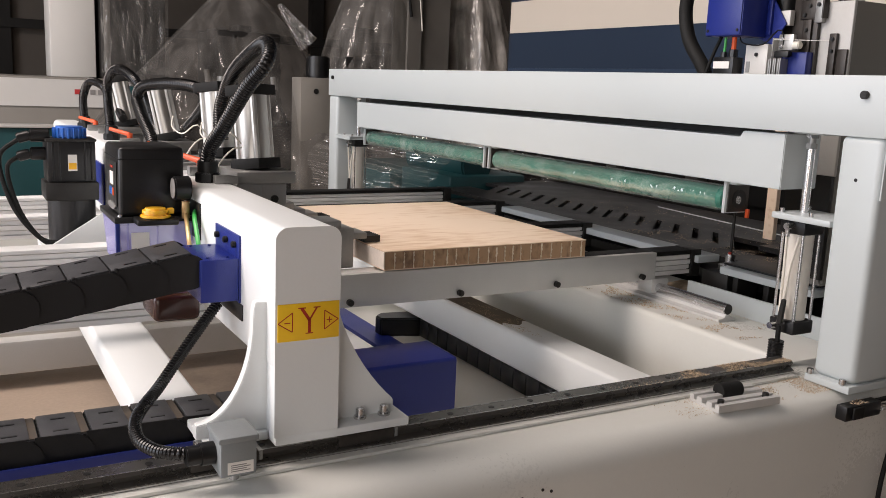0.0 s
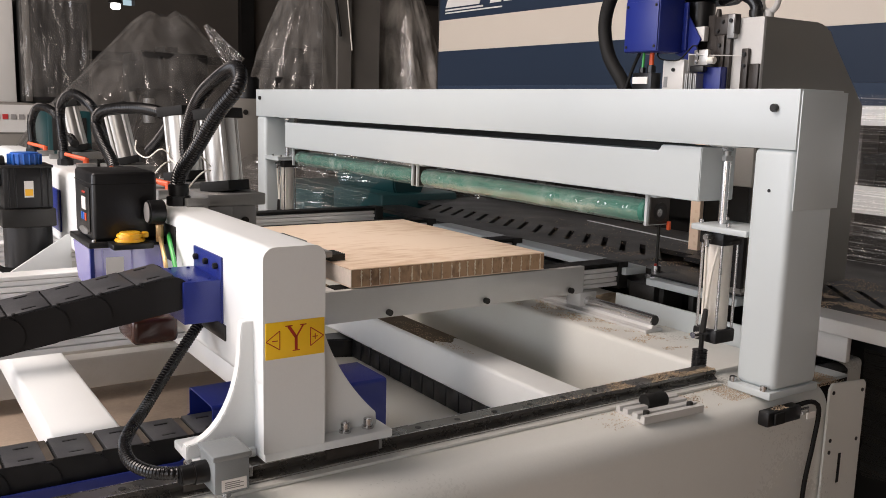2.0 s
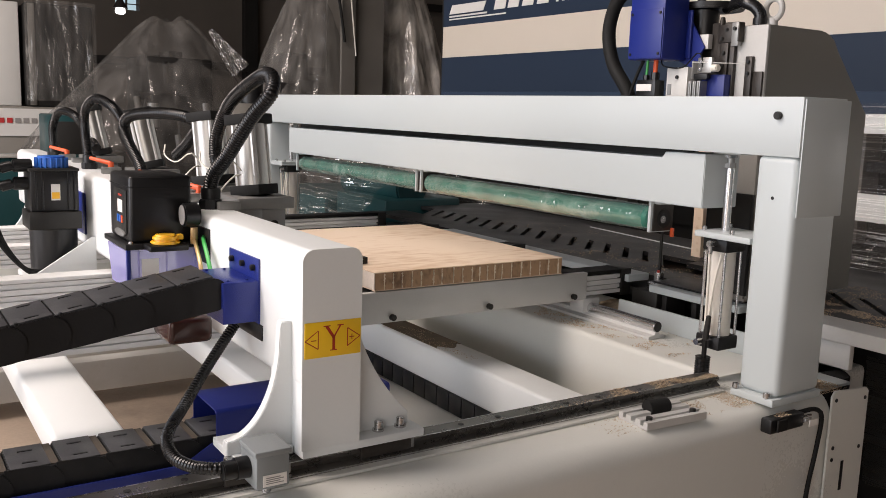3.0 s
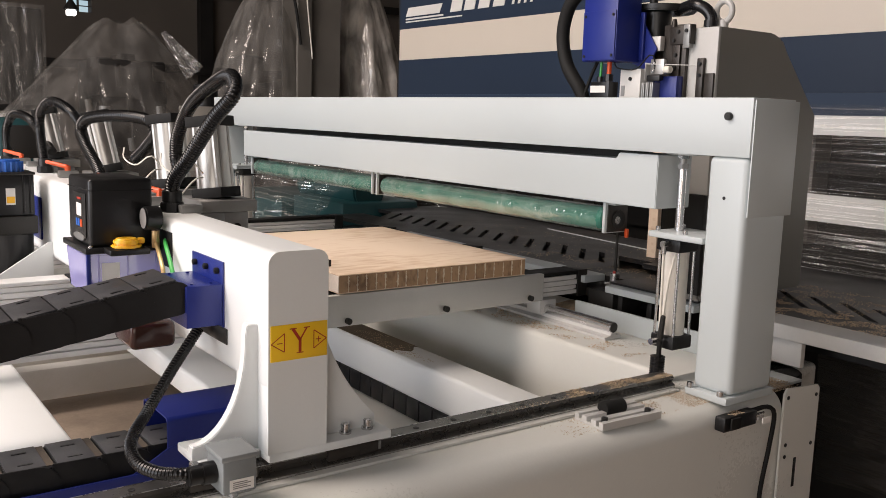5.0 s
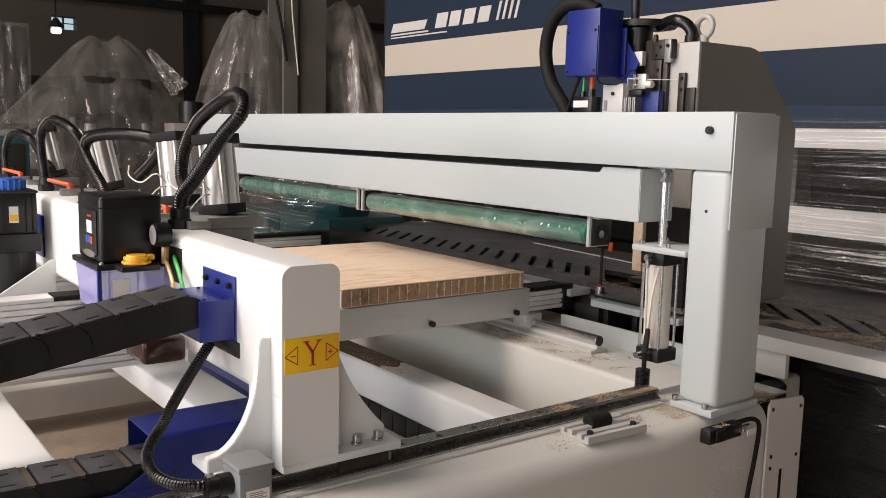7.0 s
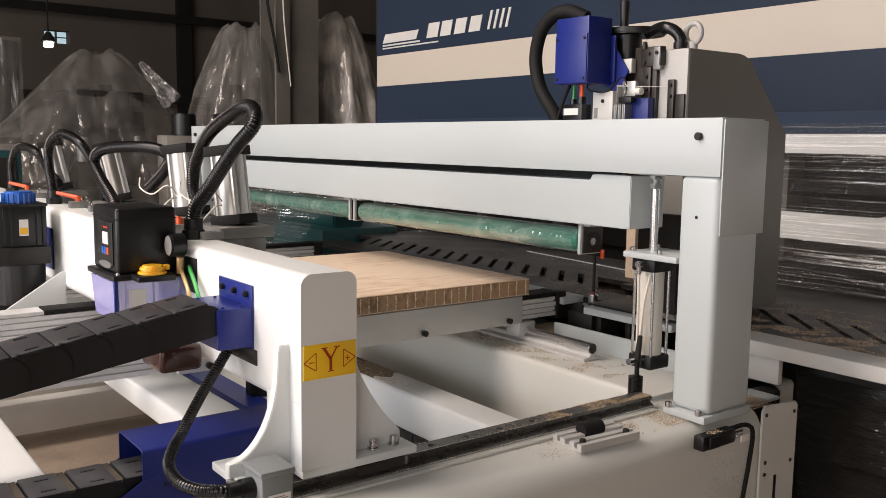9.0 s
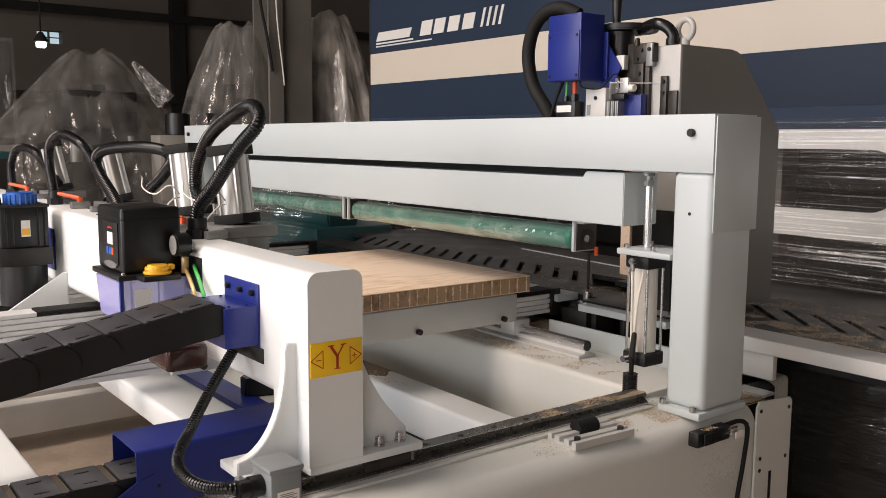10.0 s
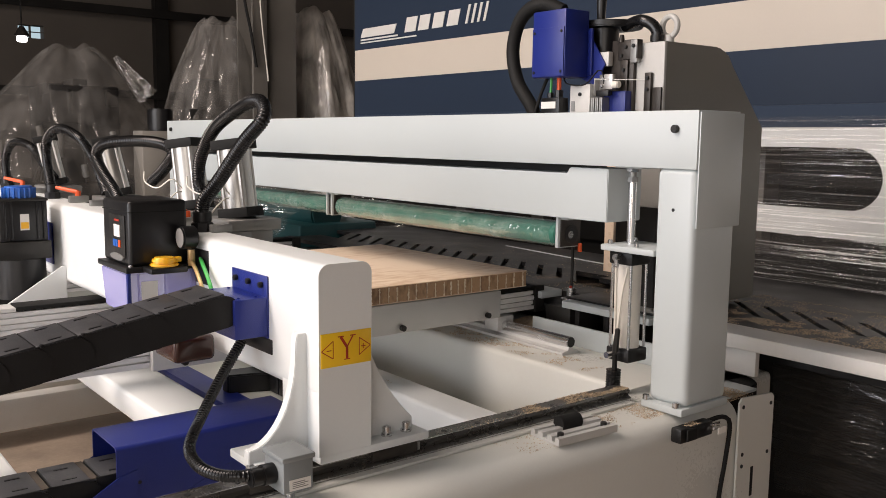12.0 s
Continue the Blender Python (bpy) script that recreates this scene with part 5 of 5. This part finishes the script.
chips("beam_sawdust", "fine dust on the cross beam", [(1.875, 1.977, 0.7, 1.5, 0.641, 1)], 1500, 0.0014, 9)
pile = bmesh.new()
bmesh.ops.create_grid(pile, x_segments=24, y_segments=24, size=0.5)
for v in pile.verts:
    q = v.co.copy()
    v.co = Vector((2.50 + q.x * 0.16, 0.66 + q.y * 0.30, 0.736 + 0.04 * max(0, 1 - 3.9 * (q.x ** 2 + q.y ** 2)) ** 0.8 * (0.9 + 0.25 * noise.noise(q * 6))))
tagged(part("dust_pile", pile, CHIP), "small heap of wood chips", "sawdust", kind="stuff")

# ---- large striped machine behind ----
PX = 3.6
big = thing("striped_machine", "large machine with navy and cream striped cover, partly wrapped", "machine")
for z0, z1, m, nm in ((1.43, 1.515, NAVY2, "lower_band"), (1.515, 1.735, NAVY, "navy_band"), (1.735, 1.93, CREAM, "cream_band"), (1.93, 2.9, NAVY, "top_band")):
    part(nm, box(B(), PX, PX + 0.9, -3.2, 3.53, z0, z1 - 0.0005), m, big)
part("end_panel", box(B(), PX + 0.002, PX + 0.9, 3.531, 3.55, 0.1, 2.9), DARKM, big)
# white skirt with a long round-ended opening
sk = B()
box(sk, PX, PX + 0.02, -3.2, 3.53, 1.355, 1.4295)
box(sk, PX, PX + 0.02, -3.2, 3.53, 1.02, 1.125)
arc = [(0.19 - 0.115 * math.sin(radians(a)), 1.24 + 0.115 * math.cos(radians(a))) for a in range(0, 181, 12)]
prism(sk, [(-3.2, 1.355), (0.19, 1.355)] + arc[1:-1] + [(0.19, 1.125), (-3.2, 1.125)], "x", PX, PX + 0.02)
part("skirt", sk, WHITE, big)
part("inner_body", box(B(), PX + 0.30, PX + 0.88, -3.2, 3.5, 0.0, 1.43), DARKM, big)
part("inner_rail", box(B(), PX + 0.20, PX + 0.30, -3.2, 3.5, 1.20, 1.24), DARKM, big)
for k in range(9):
    y = -2.6 + 0.65 * k
    part("inner_post", box(B(), PX + 0.18, PX + 0.30, y, y + 0.09, 0.9, 1.42, 0.004), COLUMN, big)
part("plinth", box(B(), PX + 0.25, PX + 0.30, -3.2, 3.5, 0.86, 1.02), DARKM, big)
# badge: plain bars in place of its letters
bx = B()
for y0, y1, z0, z1 in ((3.05, 3.46, 1.985, 1.995), (2.86, 3.46, 1.968, 1.976)):
    box(bx, PX - 0.003, PX, y0, y1, z0, z1)
part("badge_line", bx, PANELW, big)
prism(bx := B(), [(3.46, 2.005), (3.09, 2.005), (3.06, 2.06), (3.43, 2.06)], "x", PX - 0.003, PX)
part("badge_block", bx, PANELW, big)
for k, w in enumerate((0.11, 0.10, 0.10, 0.10)):
    y = 2.98 - 0.135 * k
    part("badge_bar", prism(B(), [(y, 2.0), (y - w, 2.0), (y - w - 0.025, 2.085), (y - 0.025, 2.085)], "x", PX - 0.003, PX), PANELW, big)
for k in range(4):
    y = 2.41 - 0.05 * k
    part("badge_slash", prism(B(), [(y, 2.0), (y - 0.02, 2.0), (y - 0.05, 2.10), (y - 0.03, 2.10)], "x", PX - 0.003, PX), PANELW, big)


# ---- plastic film ----
def sheet(name, nu, nv, at, label, material, category="plastic film"):
    """A wrinkled film: at(u, v) gives its place for u, v from 0 to 1."""
    me = bpy.data.meshes.new(name)
    v = [at(i / nu, j / nv) for j in range(nv + 1) for i in range(nu + 1)]
    f = [(j * (nu + 1) + i, j * (nu + 1) + i + 1, (j + 1) * (nu + 1) + i + 1, (j + 1) * (nu + 1) + i) for j in range(nv) for i in range(nu)]
    me.from_pydata(v, [], f)
    for p in me.polygons:
        p.use_smooth = True
    me.materials.append(material)
    return tagged(new(name, me), label, category)


def wrap_at(u, v):
    y = 0.75 - 3.6 * u
    z = 1.47 - 0.60 * v
    bunch = min(1, max(0, v - 0.55) / 0.2)
    w = noise.noise(Vector((y * 0.9, z * 60, 1))) * 0.006 + noise.noise(Vector((y * 1.6, (z + 0.05 * y) * 24, 1))) * 0.010
    w += bunch * (0.016 * crease(Vector((y * 2 + z * 7, z * 12, 4))) + 0.004 * noise.noise(Vector((y * 5 + z * 20, z * 50, 4))))
    return (3.57 - 0.20 * max(0, v - 0.62) / 0.38 + w, y, z)


sheet("wrapping_film", 240, 200, wrap_at, "clear stretch film wound round the machine in creased bands", STRETCH)


def low_wrap(u, v):
    y = -0.02 - 3.0 * u
    z = 0.78 - 0.72 * v
    w = noise.noise(Vector((y * 2, z * 22, 11))) * 0.02 + noise.noise(Vector((y * 7, z * 5, 2))) * 0.02
    return (2.78 + 0.1 * v + w, y, z)


part("pedestal", box(B(), 2.85, 3.5, -3.0, 2.5, 0.0, 0.76), DARKM, table)
sheet("pedestal_film", 100, 60, low_wrap, "dark creased film wrapped round the table's pedestal", THINFILM)


def tent(cx, cy, rx, ry, top, tr, seed, base=0.0, ridge=(0.0, 0.0), bulge=1.0):
    """A hanging plastic cover: small at the top, wide and creased at the bottom."""
    def at(u, v):
        a = 2 * math.pi * u
        ca, sa = math.cos(a), math.sin(a)
        k = tr + (1 - tr) * v ** bulge
        fold = 1 + (0.22 * noise.noise(Vector((ca * 2, sa * 2, seed))) + 0.06 * abs(noise.noise(Vector((ca * 7, sa * 7, seed + v))))) * (0.3 + v)
        fold += 0.20 * crease(Vector((ca * 1.7 + v, sa * 1.7 - v, seed + v * 1.6))) * (0.25 + v) + 0.03 * crease(Vector((ca * 9, sa * 9, v * 7 + seed)))
        z = top - (top - base) * v ** 0.95 + 0.06 * noise.noise(Vector((ca * 2, sa * 2 + v * 4, seed)))
        return (cx + ridge[0] * (1 - v) + rx * k * fold * ca, cy + ridge[1] * (1 - v) + ry * k * fold * sa, z)
    return at


def draped_machine(cx, cy, w, d, h, seed, label):
    t = thing("covered_machine", label, "machine", "covered machines")
    r = random.Random(seed)
    part("body", box(B(), cx - w / 2, cx + w / 2, cy - d / 2, cy + d / 2, 0, h * 0.55, 0.02), DARKM, t)
    part("tower", box(B(), cx - w * 0.18, cx + w * 0.2, cy - d * 0.3, cy + d * 0.3, h * 0.55, h * 0.93, 0.02), DARKM, t)
    for k in range(3):
        z = h * (0.52 + 0.12 * k)
        part("slide_beam", box(B(), cx - w * 0.22, cx + w * r.uniform(0.12, 0.25), cy - d * 0.3, cy - d * 0.2, z, z + 0.05, 0.006), DARKM, t)
    for k in range(22):
        g = r.uniform(0.42, 0.9)
        x, z = cx + r.uniform(-0.45, 0.42) * w * (1.25 - g), h * g
        q = r.uniform(0.02, 0.085)
        y = cy - d * 0.5 * (1.2 - g) - r.uniform(0.0, 0.08)
        if k % 3:
            part("fitting", box(B(), x - q, x + q, y - 0.06, y + 0.2, z, z + q * r.uniform(0.6, 2.6), 0.006), r.choice((COLUMN, DARKM, DARKM, DARKM, DARKM)), t)
        else:
            part("fitting", rod(B(), (x, y, z), (x + r.uniform(-0.02, 0.02), y, z + q * 2.5), q * 0.6, n=16, bev=0.004), r.choice((DARKM, COLUMN, MACHINED)), t)
    for k in range(6):
        x = cx + r.uniform(-0.4, 0.4) * w
        part("hose", tube(B(), [(x, cy - d * 0.45, h * 0.4), (cx + (x - cx) * 0.7 + r.uniform(-0.06, 0.06), cy - d * 0.36, h * 0.6), (cx + (x - cx) * 0.4, cy - d * 0.25, h * r.uniform(0.7, 0.85))], 0.011, 8, 0.04), DARKM, t)
    return t


draped_machine(2.40, 5.6, 1.3, 1.0, 1.85, 21, "grey machine standing under a clear plastic cover")
sheet("plastic_cover", 160, 80, tent(2.35, 5.6, 1.55, 1.0, 2.02, 0.10, 3.3, 0.1, (0.05, 0), 0.8), "clear creased plastic cover hung over a machine", DRAPE, "plastic cover")
draped_machine(3.36, 5.45, 0.5, 0.5, 1.95, 22, "tall grey machine standing under a plastic cover")
sheet("plastic_cover", 140, 80, tent(3.36, 5.5, 0.52, 0.45, 2.30, 0.26, 7.1, 0.3, (0.22, 0), 0.5), "milky plastic cover hung over a tall machine", MILKY, "plastic cover")
draped_machine(4.5, 5.7, 0.5, 0.5, 1.8, 23, "grey machine behind a column under plastic")
# this cover's brightness is in its film, little lamp light reaches it
sheet("plastic_cover", 140, 80, tent(4.58, 5.5, 0.50, 0.5, 2.45, 0.34, 9.7, 0.5, (-0.20, 0), 0.6), "plastic cover hung beside a column, its film lightened as if lit", LITSHEET, "plastic cover")


def gathered_at(u, v):
    """A twisted tail of film hanging from the cover's tied neck."""
    c = Vector((2.40, 4.55, 1.88)).lerp(Vector((2.60, 4.50, 1.62)), v)
    w = 0.014 + 0.060 * v ** 0.8
    f = crease(Vector((u * 5, v * 1.2, 8.8)))
    return c + Vector((w * (u - 0.5) * 2 * 0.8 + 0.012 * noise.noise(Vector((u * 4, v * 6, 1))), 0.05 * f, w * (u - 0.5) * 1.2 + (0.03 * noise.noise(Vector((u * 6, 3, 1))) if v > 0.9 else 0)))


sheet("gathered_film", 60, 60, gathered_at, "shiny gathered tail of clear plastic film hanging from a cover", GATHERED)


def dark_wrap_at(u, v):
    x, z = 1.52 + 0.54 * u, 2.17 - 0.8 * v
    return (x, 6.45 - 0.02 * crease(Vector((x * 7, z * 1.6, 6))), z)


dw = thing("wrapped_crate", "dark crate wrapped in creased clear film", "crate")
part("body", box(B(), 1.53, 2.05, 6.5, 7.0, 1.321, 2.15, 0.02), DARKM, dw)
part("batten", box(B(), 1.55, 1.60, 6.485, 6.4995, 1.33, 2.14, 0.003), COLUMN, dw)
sheet("crate_film", 60, 50, dark_wrap_at, "creased film hanging over a dark crate", DRAPE)
tq = thing("teal_bench", "teal painted bench machine at the back of the hall", "machine")
part("bed", box(B(), 0.2, 1.35, 4.4, 4.9, 0.0, 1.03, 0.015), TEAL, tq)
part("top_rail", box(B(), 0.18, 1.36, 4.38, 4.5, 1.031, 1.05, 0.004), TUBEGREY, tq)
part("cabinet", box(B(), 1.36, 1.62, 4.45, 4.9, 0.0, 1.29, 0.012), TEAL, tq)
part("panel", box(B(), 1.39, 1.59, 4.443, 4.4495, 1.05, 1.25, 0.003), DARKM, tq)
# steel framing of the far wall
for x in (-3.0, 1.0, 5.4, 9.5):
    tagged(part("trim", box(B(), x, x + 0.2, 11.85, 11.995, 0, 5.99), DARKM), "dark steel wall post", "post", kind="structure")
for z in (1.9, 3.1, 4.3):
    tagged(part("trim", box(B(), -5.9, 11.9, 11.80, 11.845, z, z + 0.12), DARKM), "dark steel wall rail", "rail", kind="structure")
cb = thing("grey_cabinet", "small grey electrical cabinet with a dial", "cabinet")
part("body", box(B(), 2.68, 2.93, 4.9, 5.1, 0.0, 1.40, 0.006), MACHINE, cb)
part("motor", rod(B(), (2.85, 5.0, 1.40), (2.85, 5.0, 1.56), 0.09, n=24, bev=0.01), BLACK, cb)
part("dial", rod(B(), (2.80, 4.899, 1.30), (2.80, 4.895, 1.30), 0.02, n=16), DARKM, cb)

# steel column with cable
col = thing("steel_column", "dark painted steel column with cables", "column")
part("flange", box(B(), 3.62, 3.98, 5.0, 5.02, 0, 6), COLUMN, col)
part("web", box(B(), 3.79, 3.81, 5.02, 5.3, 0, 6), COLUMN, col)
part("flange", box(B(), 3.62, 3.98, 5.3, 5.32, 0, 6), COLUMN, col)
part("edge_strip", box(B(), 3.59, 3.71, 4.97, 5.0, 0, 6), COLUMN, col)
part("cable", tube(B(), [(3.55, 4.95, 2.9), (3.50, 4.94, 2.5), (3.56, 4.94, 2.15), (3.60, 4.94, 1.9)], 0.012, 8), RUBBER, col)
part("cable", tube(B(), [(3.66, 4.95, 2.9), (3.64, 4.94, 2.4), (3.70, 4.94, 1.8)], 0.006, 8), TUBEW, col)
for x in (-0.5, 8.0):
    c2 = tagged(new("steel_column"), "dark painted steel column", "column")
    part("flange", box(B(), x, x + 0.36, 7.0, 7.02, 0, 6), COLUMN, c2)
    part("web", box(B(), x + 0.17, x + 0.19, 7.02, 7.3, 0, 6), COLUMN, c2)

# pale machine far off with a coloured badge
fm = thing("pale_machine", "pale grey distant machine with a red and blue badge", "machine")
part("body", box(B(), 0.2, 2.1, 6.5, 7.4, 0.0, 1.32, 0.02), MACHINE, fm)
part("panel", box(B(), 0.75, 1.75, 6.485, 6.5, 1.08, 1.30), PANELW, fm)
for k in range(6):
    part("badge_bar", box(B(), 1.31 + 0.06 * k, 1.35 + 0.06 * k, 6.478, 6.485, 1.185, 1.225), REDLOGO if k < 2 else INK, fm)
part("cabinet", box(B(), 1.15, 1.50, 6.6, 7.0, 1.32, 2.15, 0.01), PANELW, fm)
lampb = thing("hall_lamp", "glowing round hall lamp far off", "lamp")
part("bulb", rod(B(), (2.75, 8.5, 2.30), (2.75, 8.5, 2.36), 0.05, n=20, bev=0.01), GLOW, lampb)
part("shade", rod(B(), (2.75, 8.5, 2.36), (2.75, 8.5, 2.46), 0.08, 0.02, n=20), DARKM, lampb)
part("cord", rod(B(), (2.75, 8.5, 2.45), (2.75, 8.5, 6.0), 0.008, n=8), RUBBER, lampb)

# wrapped teal goods behind the gate
tg = thing("teal_motor_unit", "teal painted unit wrapped in clear film", "machine unit")
part("body", box(B(), 2.75, 3.25, 2.75, 3.35, 0.0, 0.90, 0.02), TEAL, tg)
part("drum", rod(B(), (2.95, 2.8, 0.95), (2.95, 3.5, 0.95), 0.10, n=24, bev=0.01), TEAL, tg)
part("base", box(B(), 2.70, 3.35, 3.4, 4.4, 0.0, 0.85, 0.02), TEAL, tg)


def bundle(u, v):
    a = math.pi * (v * 1.25 - 0.15)
    n_ = 0.05 * noise.noise(Vector((u * 12, v * 9, 2))) + 0.03 * noise.noise(Vector((u * 30, v * 22, 5)))
    return (2.98 - (0.40 + n_) * math.cos(a), 2.65 + 1.8 * u, 0.80 + (0.30 + n_) * math.sin(a))


sheet("bundle_film", 70, 40, bundle, "crumpled clear film over teal machine parts", STRETCH)

# ---- moving parts ----


def motions():
    foot_x = [(0, 0.858), (0.5, 0.888), (1, 0.918), (1.5, 0.947), (2, 0.977), (2.5, 1.007), (3, 1.037), (3.1, 1.0425), (3.25, 1.0465), (4.2, 1.0475), (4.5, 1.051), (4.8, 1.059), (5, 1.065), (5.5, 1.078), (6, 1.092), (6.5, 1.106), (7, 1.120), (9, 1.176), (9.5, 1.190), (10, 1.204), (10.5, 1.219), (11, 1.232), (11.5, 1.246), (12, 1.260)]
    for ob in (gantry, board):
        walk(ob, [(t, pose(x, 0, 0)) for t, x in foot_x])


motions()
